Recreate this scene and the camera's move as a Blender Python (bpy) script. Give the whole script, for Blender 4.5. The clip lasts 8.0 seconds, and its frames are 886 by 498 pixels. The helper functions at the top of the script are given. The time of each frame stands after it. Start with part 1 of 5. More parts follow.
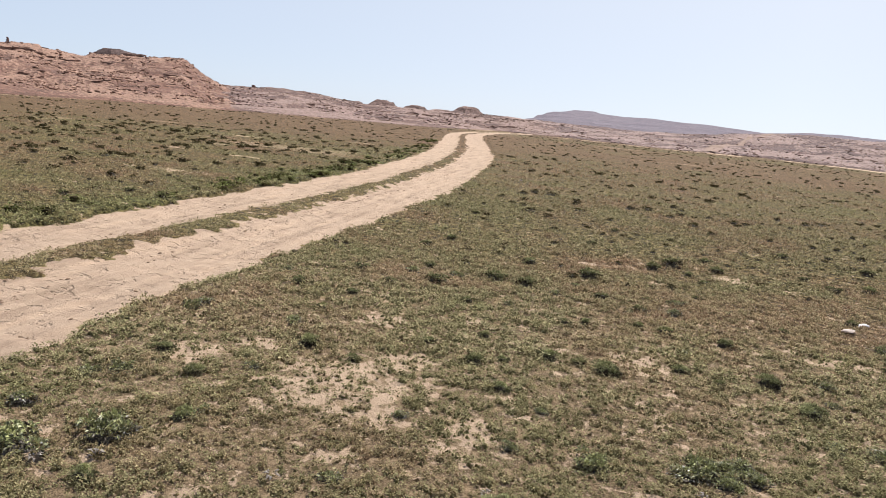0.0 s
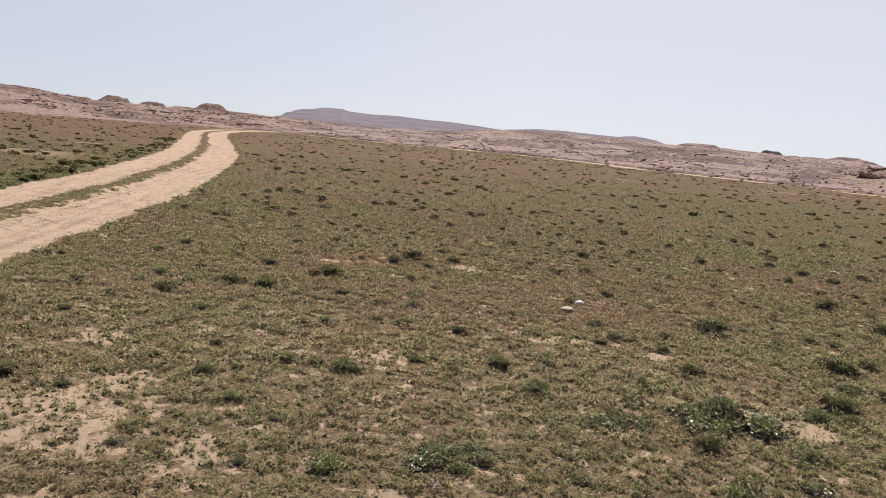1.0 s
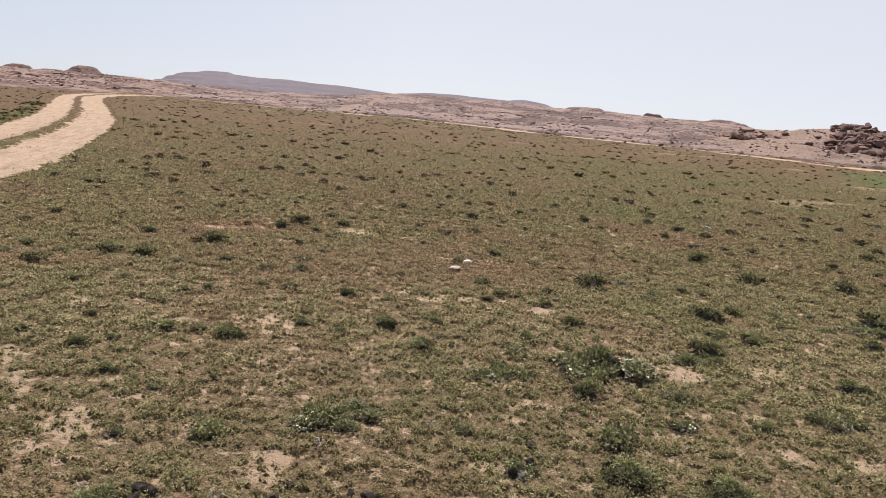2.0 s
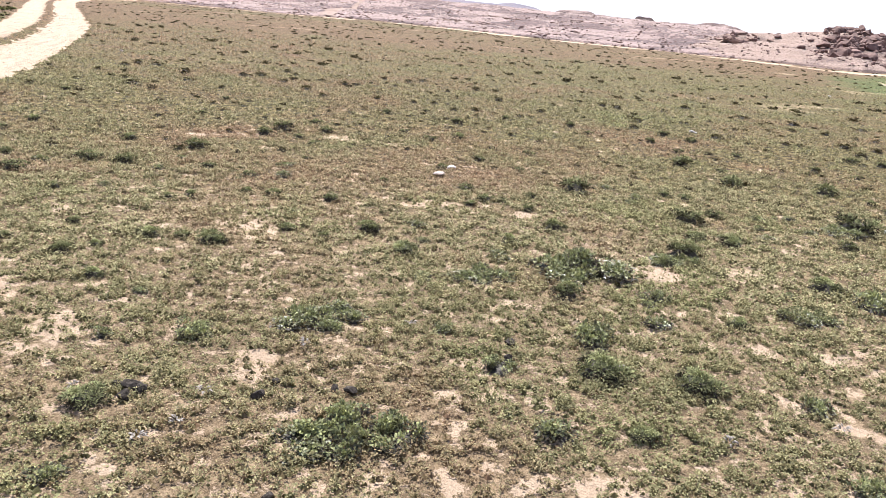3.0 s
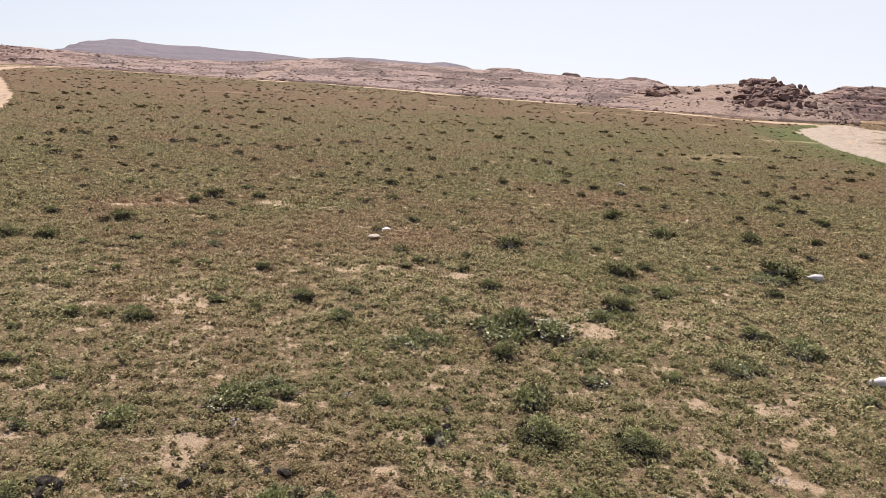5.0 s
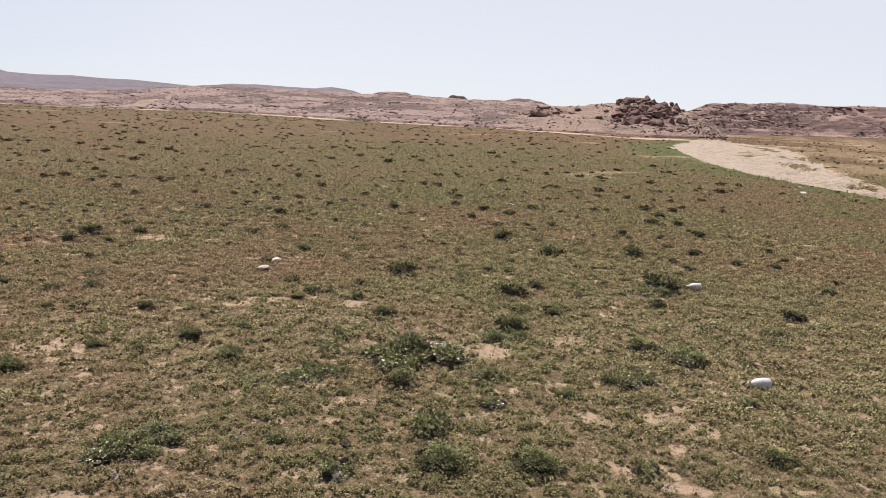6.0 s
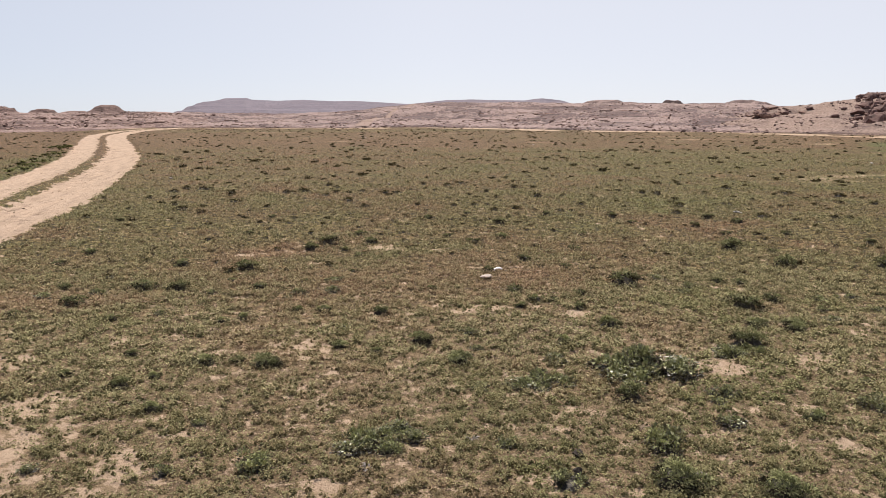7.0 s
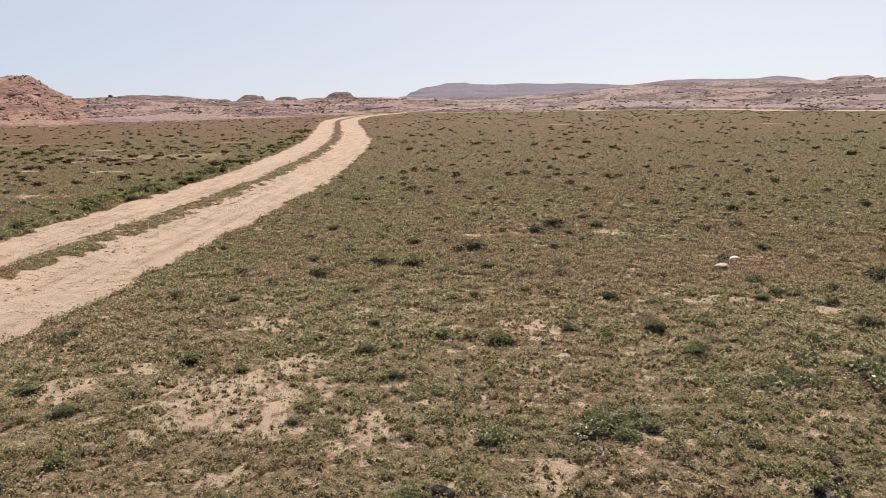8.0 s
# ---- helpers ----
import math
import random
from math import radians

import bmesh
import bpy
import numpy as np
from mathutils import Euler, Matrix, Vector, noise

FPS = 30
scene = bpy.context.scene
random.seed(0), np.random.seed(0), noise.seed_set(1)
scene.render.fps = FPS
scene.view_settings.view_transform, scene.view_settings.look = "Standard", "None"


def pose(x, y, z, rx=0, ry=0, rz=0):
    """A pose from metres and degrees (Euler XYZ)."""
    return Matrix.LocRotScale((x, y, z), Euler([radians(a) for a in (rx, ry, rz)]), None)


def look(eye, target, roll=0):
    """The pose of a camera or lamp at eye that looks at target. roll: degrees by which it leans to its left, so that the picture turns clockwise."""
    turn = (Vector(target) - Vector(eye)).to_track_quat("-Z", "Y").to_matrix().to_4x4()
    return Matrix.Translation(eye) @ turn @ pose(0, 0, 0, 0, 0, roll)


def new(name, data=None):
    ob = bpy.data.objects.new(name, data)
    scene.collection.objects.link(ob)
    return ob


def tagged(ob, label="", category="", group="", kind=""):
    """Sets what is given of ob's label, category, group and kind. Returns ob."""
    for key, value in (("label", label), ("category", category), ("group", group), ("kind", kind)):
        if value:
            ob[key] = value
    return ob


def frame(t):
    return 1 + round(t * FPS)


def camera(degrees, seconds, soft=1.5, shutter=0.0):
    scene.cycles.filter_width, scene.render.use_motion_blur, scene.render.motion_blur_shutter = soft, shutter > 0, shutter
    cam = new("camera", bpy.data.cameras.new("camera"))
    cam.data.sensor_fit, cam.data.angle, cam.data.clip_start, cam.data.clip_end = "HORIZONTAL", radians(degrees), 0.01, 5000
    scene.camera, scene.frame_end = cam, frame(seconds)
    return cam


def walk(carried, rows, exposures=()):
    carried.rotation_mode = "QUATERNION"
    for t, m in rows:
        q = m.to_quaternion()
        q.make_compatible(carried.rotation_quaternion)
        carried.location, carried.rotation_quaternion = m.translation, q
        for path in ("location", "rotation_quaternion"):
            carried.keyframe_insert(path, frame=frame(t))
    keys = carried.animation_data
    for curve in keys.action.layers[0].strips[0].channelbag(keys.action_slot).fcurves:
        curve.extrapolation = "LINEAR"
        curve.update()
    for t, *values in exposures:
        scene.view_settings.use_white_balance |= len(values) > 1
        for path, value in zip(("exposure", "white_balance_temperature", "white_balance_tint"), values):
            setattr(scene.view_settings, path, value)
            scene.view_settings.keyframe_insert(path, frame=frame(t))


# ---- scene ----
cam = camera(59.9, 8.0, 0.35)
PATH = [
    (0, (-0.130, -0.059, 1.603), (-2.116, 9.585, -0.138), 5.58),
    (0.5, (0.012, 0.017, 1.609), (-0.208, 9.890, 0.031), 5.63),
    (0.7, (0.008, 0.017, 1.601), (0.374, 9.894, 0.084), 5.67),
    (1.0, (0.027, 0.065, 1.602), (1.157, 9.891, 0.128), 5.39),
    (1.5, (0.044, 0.078, 1.597), (2.256, 9.720, 0.130), 5.61),
    (2.0, (0.097, 0.038, 1.575), (2.587, 9.556, -0.220), 5.27),
    (2.2, (0.106, 0.005, 1.555), (2.640, 9.451, -0.532), 5.22),
    (3.3, (0.141, -0.006, 1.549), (2.858, 9.129, -1.479), 4.96),
    (3.5, (0.150, 0.000, 1.545), (2.949, 9.107, -1.495), 4.97),
    (4.0, (0.160, 0.016, 1.557), (3.318, 9.008, -1.470), 5.33),
    (4.2, (0.136, 0.020, 1.568), (3.386, 9.004, -1.386), 5.25),
    (5.3, (0.212, 0.028, 1.611), (3.819, 9.141, -0.377), 3.01),
    (5.5, (0.230, 0.023, 1.617), (4.231, 8.982, -0.315), 2.86),
    (5.8, (0.216, 0.058, 1.637), (4.778, 8.770, -0.181), 3.24),
    (6.0, (0.217, 0.044, 1.621), (4.865, 8.713, -0.181), 2.71),
    (6.5, (0.174, 0.044, 1.622), (3.986, 9.129, -0.094), 1.28),
    (6.8, (0.134, 0.058, 1.611), (3.019, 9.478, -0.106), 0.70),
    (7.0, (0.103, 0.056, 1.618), (2.221, 9.675, -0.114), 0.00),
    (7.2, (0.071, 0.048, 1.614), (1.413, 9.801, -0.142), -0.43),
    (7.5, (0.043, 0.067, 1.610), (0.609, 9.887, -0.196), -0.81),
    (8.0, (-0.043, 0.059, 1.614), (-0.650, 9.854, -0.308), -1.01),
]
EXPOSURE = [(0.0, 0.74, 6220, 9), (0.5, 0.52, 6400, 10), (1.0, 0.52, 6500, 12), (1.8, 0.52, 6500, 12), (2.2, 0.74, 6500, 12), (3.3, 1.6, 5720, 9.5), (4.2, 1.6, 5720, 9.5), (4.9, 0.85, 6500, 12), (5.3, 0.63, 6500, 12), (8.0, 0.61, 6500, 12)]
walk(cam, [(t, look(eye, target, roll)) for t, eye, target, roll in PATH], EXPOSURE)

# ---- sky and sun ----
SUN_AZ, SUN_EL = 8.0, 58.0
world = bpy.data.worlds.new("desert_sky")
scene.world = world
world.use_nodes = True
wt = world.node_tree
sky = wt.nodes.new("ShaderNodeTexSky")
sky.sky_type = "NISHITA"
sky.sun_disc = False
sky.sun_elevation = radians(SUN_EL)
sky.sun_rotation = radians(SUN_AZ)
sky.altitude = 600
sky.air_density, sky.dust_density, sky.ozone_density = 0.6, 0.4, 1.5
dusty = wt.nodes.new("ShaderNodeMix")
dusty.data_type = "RGBA"
high = wt.nodes.new("ShaderNodeSeparateXYZ")
wt.links.new(wt.nodes.new("ShaderNodeTexCoord").outputs["Generated"], high.inputs[0])
haze = wt.nodes.new("ShaderNodeMapRange")
haze.inputs[1].default_value, haze.inputs[2].default_value, haze.inputs[3].default_value, haze.inputs[4].default_value = 0.28, 0.6, 0.88, 0.05
wt.links.new(high.outputs[2], haze.inputs[0])
side = wt.nodes.new("ShaderNodeMapRange")
side.inputs[1].default_value, side.inputs[2].default_value = -0.7, 0.2
wt.links.new(high.outputs[0], side.inputs[0])
tint = wt.nodes.new("ShaderNodeMix")
tint.data_type = "RGBA"
tint.inputs[6].default_value, tint.inputs[7].default_value = (3.75, 4.12, 4.75, 1), (5.2, 5.3, 5.6, 1)
wt.links.new(side.outputs[0], tint.inputs[0])
wt.links.new(tint.outputs[2], dusty.inputs[7])
wt.links.new(haze.outputs[0], dusty.inputs[0])
wt.links.new(sky.outputs[0], dusty.inputs[6])
wt.links.new(dusty.outputs[2], wt.nodes["Background"].inputs[0])
wt.nodes["Background"].inputs[1].default_value = 0.1
sun_data = bpy.data.lights.new("sun", "SUN")
sun_data.energy, sun_data.angle, sun_data.color = 5.0, radians(0.53), (1.0, 0.94, 0.84)
sun = new("sun", sun_data)
sun_way = Vector((math.sin(radians(SUN_AZ)) * math.cos(radians(SUN_EL)), math.cos(radians(SUN_AZ)) * math.cos(radians(SUN_EL)), math.sin(radians(SUN_EL))))
sun.matrix_world = look(sun_way * 100, (0, 0, 0))


# ---- noise on the plan ----
def lattice(ix, iy, seed):
    n = (ix.astype(np.int64) * 374761393 + iy.astype(np.int64) * 668265263 + seed * 1442695041) & 0x7FFFFFFF
    n = ((n ^ (n >> 13)) * 1274126177) & 0x7FFFFFFF
    n = ((n ^ (n >> 16)) * 2246822519) & 0x7FFFFFFF
    return (n & 0xFFFFF) / 0xFFFFF


def value_noise(x, y, seed=0):
    x, y = np.asarray(x, float), np.asarray(y, float)
    ix, iy = np.floor(x), np.floor(y)
    u, v = x - ix, y - iy
    u, v = u * u * (3 - 2 * u), v * v * (3 - 2 * v)
    a, b = lattice(ix, iy, seed), lattice(ix + 1, iy, seed)
    c, d = lattice(ix, iy + 1, seed), lattice(ix + 1, iy + 1, seed)
    return (a * (1 - u) + b * u) * (1 - v) + (c * (1 - u) + d * u) * v


def fbm(x, y, size, octaves=4, seed=0):
    x, y = np.asarray(x, float) / size, np.asarray(y, float) / size
    total, most, amp = 0.0, 0.0, 1.0
    for k in range(octaves):
        total = total + amp * value_noise(x * 1.03 + 17.3 * k, y * 0.97 - 9.1 * k, seed + 31 * k)
        most += amp
        amp *= 0.5
        x, y = x * 2.03 + 0.3 * y, y * 2.03 - 0.3 * x
    return total / most


def step01(a, b, x):
    t = np.clip((x - a) / (b - a), 0, 1)
    return t * t * (3 - 2 * t)


# ---- materials ----
def material(name):
    m = bpy.data.materials.new(name)
    m.use_nodes = True
    return m, m.node_tree.nodes, m.node_tree.links, m.node_tree.nodes["Principled BSDF"]


def noise_node(nodes, links, vec, scale, detail=6.0, rough=0.6):
    n = nodes.new("ShaderNodeTexNoise")
    n.inputs["Scale"].default_value, n.inputs["Detail"].default_value, n.inputs["Roughness"].default_value = scale, detail, rough
    links.new(vec, n.inputs["Vector"])
    return n.outputs["Fac"]


def ramp(nodes, links, fac, stops):
    r = nodes.new("ShaderNodeValToRGB")
    e = r.color_ramp.elements
    while len(e) < len(stops):
        e.new(0.5)
    for k, (p, c) in enumerate(stops):
        e[k].position, e[k].color = p, (*c, 1)
    links.new(fac, r.inputs[0])
    return r.outputs[0]


def mix(nodes, links, fac, a, b, blend="MIX"):
    m = nodes.new("ShaderNodeMix")
    m.data_type, m.blend_type = "RGBA", blend
    for slot, v in ((0, fac), (6, a), (7, b)):
        if isinstance(v, (int, float)):
            m.inputs[slot].default_value = v
        elif isinstance(v, tuple):
            m.inputs[slot].default_value = (*v, 1)
        else:
            links.new(v, m.inputs[slot])
    return m.outputs[2]


def calc(nodes, links, op, a, b=0.0):
    m = nodes.new("ShaderNodeMath")
    m.operation = op
    for k, v in enumerate((a, b)):
        if isinstance(v, (int, float)):
            m.inputs[k].default_value = v
        else:
            links.new(v, m.inputs[k])
    return m.outputs[0]


def bumped(nodes, links, bsdf, height, strength, distance):
    b = nodes.new("ShaderNodeBump")
    b.inputs["Strength"].default_value, b.inputs["Distance"].default_value = strength, distance
    links.new(height, b.inputs["Height"])
    links.new(b.outputs[0], bsdf.inputs["Normal"])


def where(nodes):
    return nodes.new("ShaderNodeNewGeometry").outputs["Position"]


def attribute(nodes, name):
    a = nodes.new("ShaderNodeAttribute")
    a.attribute_name = name
    return a.outputs["Fac"]


def ground_material(name, soil_tint, streaks=0.0, lean=0.0):
    m, n, l, p = material(name)
    pos = where(n)
    cover, dry = attribute(n, "cover"), attribute(n, "dry")
    big, mid, fine = noise_node(n, l, pos, 0.5), noise_node(n, l, pos, 5.0), noise_node(n, l, pos, 80.0, 5.0, 0.75)
    soil = ramp(n, l, mid, [(0.3, (0.30, 0.212, 0.152)), (0.55, (0.38, 0.278, 0.2)), (0.75, (0.44, 0.332, 0.244))])
    soil = mix(n, l, 0.5, soil, ramp(n, l, fine, [(0.3, (0.27, 0.19, 0.135)), (0.7, (0.45, 0.335, 0.248))]))
    soil = mix(n, l, 1.0, soil, soil_tint, "MULTIPLY")
    if streaks:
        along = n.new("ShaderNodeMapping")
        along.inputs["Rotation"].default_value = (0, 0, lean)
        along.inputs["Scale"].default_value = (5.0, 0.4, 1.0)
        l.new(pos, along.inputs[0])
        rut = noise_node(n, l, along.outputs[0], 1.3, 5.0, 0.65)
        soil = mix(n, l, streaks, soil, ramp(n, l, rut, [(0.34, (0.5, 0.47, 0.44)), (0.5, (0.95, 0.95, 0.95)), (0.66, (1.18, 1.15, 1.1))]), "MULTIPLY")
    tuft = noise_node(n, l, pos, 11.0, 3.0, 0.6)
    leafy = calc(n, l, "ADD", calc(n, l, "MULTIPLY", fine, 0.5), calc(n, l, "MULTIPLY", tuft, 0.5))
    # Near-black stops put the shade of gaps between leaves into the herb colours.
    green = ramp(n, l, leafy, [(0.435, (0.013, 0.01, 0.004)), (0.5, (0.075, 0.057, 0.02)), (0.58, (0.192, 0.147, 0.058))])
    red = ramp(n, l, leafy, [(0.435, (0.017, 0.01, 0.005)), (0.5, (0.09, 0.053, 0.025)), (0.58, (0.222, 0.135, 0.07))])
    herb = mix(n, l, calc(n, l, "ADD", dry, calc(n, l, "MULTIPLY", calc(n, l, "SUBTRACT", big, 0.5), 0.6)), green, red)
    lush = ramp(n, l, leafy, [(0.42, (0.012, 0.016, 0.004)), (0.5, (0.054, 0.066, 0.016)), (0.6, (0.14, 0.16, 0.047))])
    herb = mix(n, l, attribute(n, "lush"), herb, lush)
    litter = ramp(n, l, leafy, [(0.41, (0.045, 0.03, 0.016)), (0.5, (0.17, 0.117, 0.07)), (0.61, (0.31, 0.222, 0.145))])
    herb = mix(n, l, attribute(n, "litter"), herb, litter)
    edge = calc(n, l, "ADD", cover, calc(n, l, "ADD", calc(n, l, "MULTIPLY", calc(n, l, "SUBTRACT", fine, 0.5), 1.1), calc(n, l, "MULTIPLY", calc(n, l, "SUBTRACT", tuft, 0.5), 1.5)))
    grown = ramp(n, l, edge, [(0.46, (0, 0, 0)), (0.54, (1, 1, 1))])
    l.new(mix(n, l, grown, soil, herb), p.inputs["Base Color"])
    p.inputs["Roughness"].default_value = 0.95
    p.inputs["Specular IOR Level"].default_value = 0.15
    grain = calc(n, l, "ADD", calc(n, l, "MULTIPLY", fine, 0.6), calc(n, l, "MULTIPLY", mid, 0.6))
    if streaks:
        pits = ramp(n, l, noise_node(n, l, pos, 9.0, 3.0, 0.6), [(0.34, (0, 0, 0)), (0.42, (1, 1, 1))])
        grain = calc(n, l, "ADD", grain, calc(n, l, "MULTIPLY", pits, 1.1))
    bumped(n, l, p, grain, 1.0, 0.025)
    return m


def leaf_material(name, low, high, dry_low, dry_high, through_light=0.3, shine=0.15, rough=0.7, singly=0.35):
    m, n, l, p = material(name)
    dry = attribute(n, "dry")
    grain = noise_node(n, l, where(n), 90.0, 3.0)
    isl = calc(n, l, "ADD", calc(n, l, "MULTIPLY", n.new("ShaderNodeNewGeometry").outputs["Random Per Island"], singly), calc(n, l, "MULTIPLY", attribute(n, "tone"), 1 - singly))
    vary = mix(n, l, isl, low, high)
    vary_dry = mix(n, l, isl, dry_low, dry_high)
    col = mix(n, l, dry, vary, vary_dry)
    col = mix(n, l, attribute(n, "lush"), col, mix(n, l, isl, (0.055, 0.066, 0.018), (0.31, 0.34, 0.125)))
    col = mix(n, l, 0.35, col, mix(n, l, grain, (0.3, 0.3, 0.3), (1.6, 1.6, 1.6)), "MULTIPLY")
    l.new(col, p.inputs["Base Color"])
    p.inputs["Roughness"].default_value = rough
    p.inputs["Specular IOR Level"].default_value = shine
    t = n.new("ShaderNodeBsdfTranslucent")
    l.new(col, t.inputs[0])
    s = n.new("ShaderNodeMixShader")
    s.inputs[0].default_value = through_light
    l.new(p.outputs[0], s.inputs[1])
    l.new(t.outputs[0], s.inputs[2])
    l.new(s.outputs[0], n["Material Output"].inputs[0])
    return m


def rock_material(name, rock_low, rock_high, sand, cap, sandy=0.5, size=1.0):
    m, n, l, p = material(name)
    pos = where(n)
    stretch = n.new("ShaderNodeMapping")
    stretch.inputs["Scale"].default_value = (0.22, 0.22, 5.0)
    l.new(pos, stretch.inputs[0])
    band = noise_node(n, l, stretch.outputs[0], 1.1 / size, 5.0)
    broad, fine = noise_node(n, l, pos, 0.16 / size, 5.0, 0.65), noise_node(n, l, pos, 5.0 / size, 6.0, 0.7)
    rock = ramp(n, l, band, [(0.3, rock_low), (0.5, rock_high), (0.62, rock_low), (0.75, rock_high)])
    rock = mix(n, l, ramp(n, l, fine, [(0.40, (0, 0, 0)), (0.62, (1, 1, 1))]), mix(n, l, 0.65, rock, cap), rock)
    up = n.new("ShaderNodeSeparateXYZ")
    l.new(n.new("ShaderNodeNewGeometry").outputs["Normal"], up.inputs[0])
    flat = calc(n, l, "ADD", up.outputs[2], calc(n, l, "MULTIPLY", calc(n, l, "SUBTRACT", calc(n, l, "ADD", calc(n, l, "MULTIPLY", broad, 0.6), calc(n, l, "MULTIPLY", fine, 0.4)), 0.5), 1.5))
    lies = ramp(n, l, flat, [(1.06 - 0.35 * sandy, (0, 0, 0)), (1.14 - 0.30 * sandy, (1, 1, 1))])
    sands = ramp(n, l, fine, [(0.35, tuple(c * 0.6 for c in sand)), (0.52, sand), (0.68, tuple(c * 1.25 for c in sand))])
    l.new(mix(n, l, lies, rock, sands), p.inputs["Base Color"])
    p.inputs["Roughness"].default_value = 0.92
    p.inputs["Specular IOR Level"].default_value = 0.2
    bumped(n, l, p, calc(n, l, "ADD", fine, calc(n, l, "MULTIPLY", band, 0.8)), 0.9, 0.15 * size)
    return m


def plain_material(name, dark, light, scale, rough=0.7, spec=0.3, bump=0.5, depth=0.003):
    m, n, l, p = material(name)
    fac = noise_node(n, l, where(n), scale)
    l.new(ramp(n, l, fac, [(0.3, dark), (0.7, light)]), p.inputs["Base Color"])
    p.inputs["Roughness"].default_value, p.inputs["Specular IOR Level"].default_value = rough, spec
    bumped(n, l, p, fac, bump, depth)
    return m


def chips_material(name, dark, mid, pale):
    """Loose stones, each of its own shade."""
    m, n, l, p = material(name)
    isl = n.new("ShaderNodeNewGeometry").outputs["Random Per Island"]
    grain = noise_node(n, l, where(n), 6.0)
    col = ramp(n, l, isl, [(0.0, dark), (0.5, mid), (1.0, pale)])
    l.new(mix(n, l, 0.4, col, mix(n, l, grain, (0.5, 0.5, 0.5), (1.5, 1.5, 1.5)), "MULTIPLY"), p.inputs["Base Color"])
    p.inputs["Roughness"].default_value, p.inputs["Specular IOR Level"].default_value = 0.92, 0.15
    return m


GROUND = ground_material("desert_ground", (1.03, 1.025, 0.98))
RUTS = ground_material("sandy_ruts", (1.04, 1.035, 1.03), 0.5)
CHURNED = ground_material("churned_sand", (0.93, 1.03, 1.15), 0.6, 0.75)
HERB = leaf_material("low_herbs", (0.118, 0.104, 0.048), (0.445, 0.4, 0.218), (0.21, 0.13, 0.08), (0.465, 0.322, 0.21), 0.22, 0.06, 0.85)
# Dry colours here run near black: they also paint shade low in shrubs.
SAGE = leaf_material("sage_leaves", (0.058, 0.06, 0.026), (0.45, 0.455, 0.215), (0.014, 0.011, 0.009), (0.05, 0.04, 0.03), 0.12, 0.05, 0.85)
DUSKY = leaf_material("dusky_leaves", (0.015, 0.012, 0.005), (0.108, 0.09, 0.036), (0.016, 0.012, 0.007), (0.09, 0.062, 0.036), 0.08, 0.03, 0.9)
# Pale tones drawn leaf by leaf paint glints on the broad leaves.
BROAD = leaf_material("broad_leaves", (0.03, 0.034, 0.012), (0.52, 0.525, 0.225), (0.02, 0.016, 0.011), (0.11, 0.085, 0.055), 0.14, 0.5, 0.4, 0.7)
TWIG = plain_material("bleached_twigs", (0.28, 0.22, 0.15), (0.45, 0.37, 0.27), 60)
RED_ROCK = rock_material("red_sandstone", (0.138, 0.075, 0.057), (0.265, 0.142, 0.102), (0.285, 0.172, 0.125), (0.07, 0.042, 0.032), 0.32, 1.8)
DULL_ROCK = rock_material("dull_red_sandstone", (0.1, 0.06, 0.051), (0.212, 0.131, 0.109), (0.257, 0.175, 0.15), (0.055, 0.036, 0.033), 0.22, 1.8)
GREY_ROCK = rock_material("stony_ridge", (0.08, 0.052, 0.048), (0.2, 0.13, 0.115), (0.258, 0.182, 0.16), (0.045, 0.032, 0.032), 0.19, 1.8)
SANDY = rock_material("sandy_knoll", (0.125, 0.08, 0.067), (0.212, 0.143, 0.115), (0.25, 0.174, 0.139), (0.075, 0.052, 0.046), 0.5)
DARK_ROCK = rock_material("dark_varnished_rock", (0.1, 0.058, 0.052), (0.25, 0.158, 0.137), (0.29, 0.195, 0.163), (0.066, 0.045, 0.042), 0.32)
# The violet greys put distance haze into the far rock's colour.
FAR_ROCK = rock_material("far_hazy_rock", (0.13, 0.109, 0.132), (0.176, 0.145, 0.166), (0.19, 0.157, 0.174), (0.114, 0.097, 0.12), 0.1, 8.0)
CAP_ROCK = rock_material("dark_cap_rock", (0.06, 0.036, 0.033), (0.14, 0.088, 0.077), (0.18, 0.12, 0.1), (0.035, 0.025, 0.024), 0.1)
BOULDER = plain_material("boulder_rock", (0.075, 0.044, 0.038), (0.215, 0.13, 0.108), 1.6, 0.9, 0.2, 0.8, 0.08)
CHIPS = chips_material("red_rock_chips", (0.1, 0.056, 0.043), (0.22, 0.125, 0.09), (0.36, 0.23, 0.17))
DULL_CHIPS = chips_material("dull_rock_chips", (0.07, 0.045, 0.038), (0.17, 0.105, 0.085), (0.29, 0.195, 0.155))
GREY_CHIPS = chips_material("grey_rock_chips", (0.08, 0.054, 0.05), (0.18, 0.117, 0.1), (0.3, 0.205, 0.175))
SLAB = plain_material("sandstone_slab", (0.085, 0.05, 0.04), (0.26, 0.16, 0.12), 1.8, 0.9, 0.2, 0.8, 0.08)
TRAIL = plain_material("worn_sand", (0.19, 0.132, 0.105), (0.28, 0.2, 0.162), 0.8, 0.95, 0.1, 0.6, 0.05)
WITHERED = plain_material("withered_leaves", (0.12, 0.1, 0.085), (0.33, 0.28, 0.24), 120)
# Brown twigs taken down to near black, with the shade inside shrubs painted in.
SHADED_TWIGS = plain_material("shaded_twigs", (0.022, 0.017, 0.012), (0.06, 0.046, 0.032), 70)
CLOD = plain_material("dark_clod", (0.016, 0.013, 0.011), (0.075, 0.06, 0.05), 60, 0.9, 0.1, 1.0, 0.01)
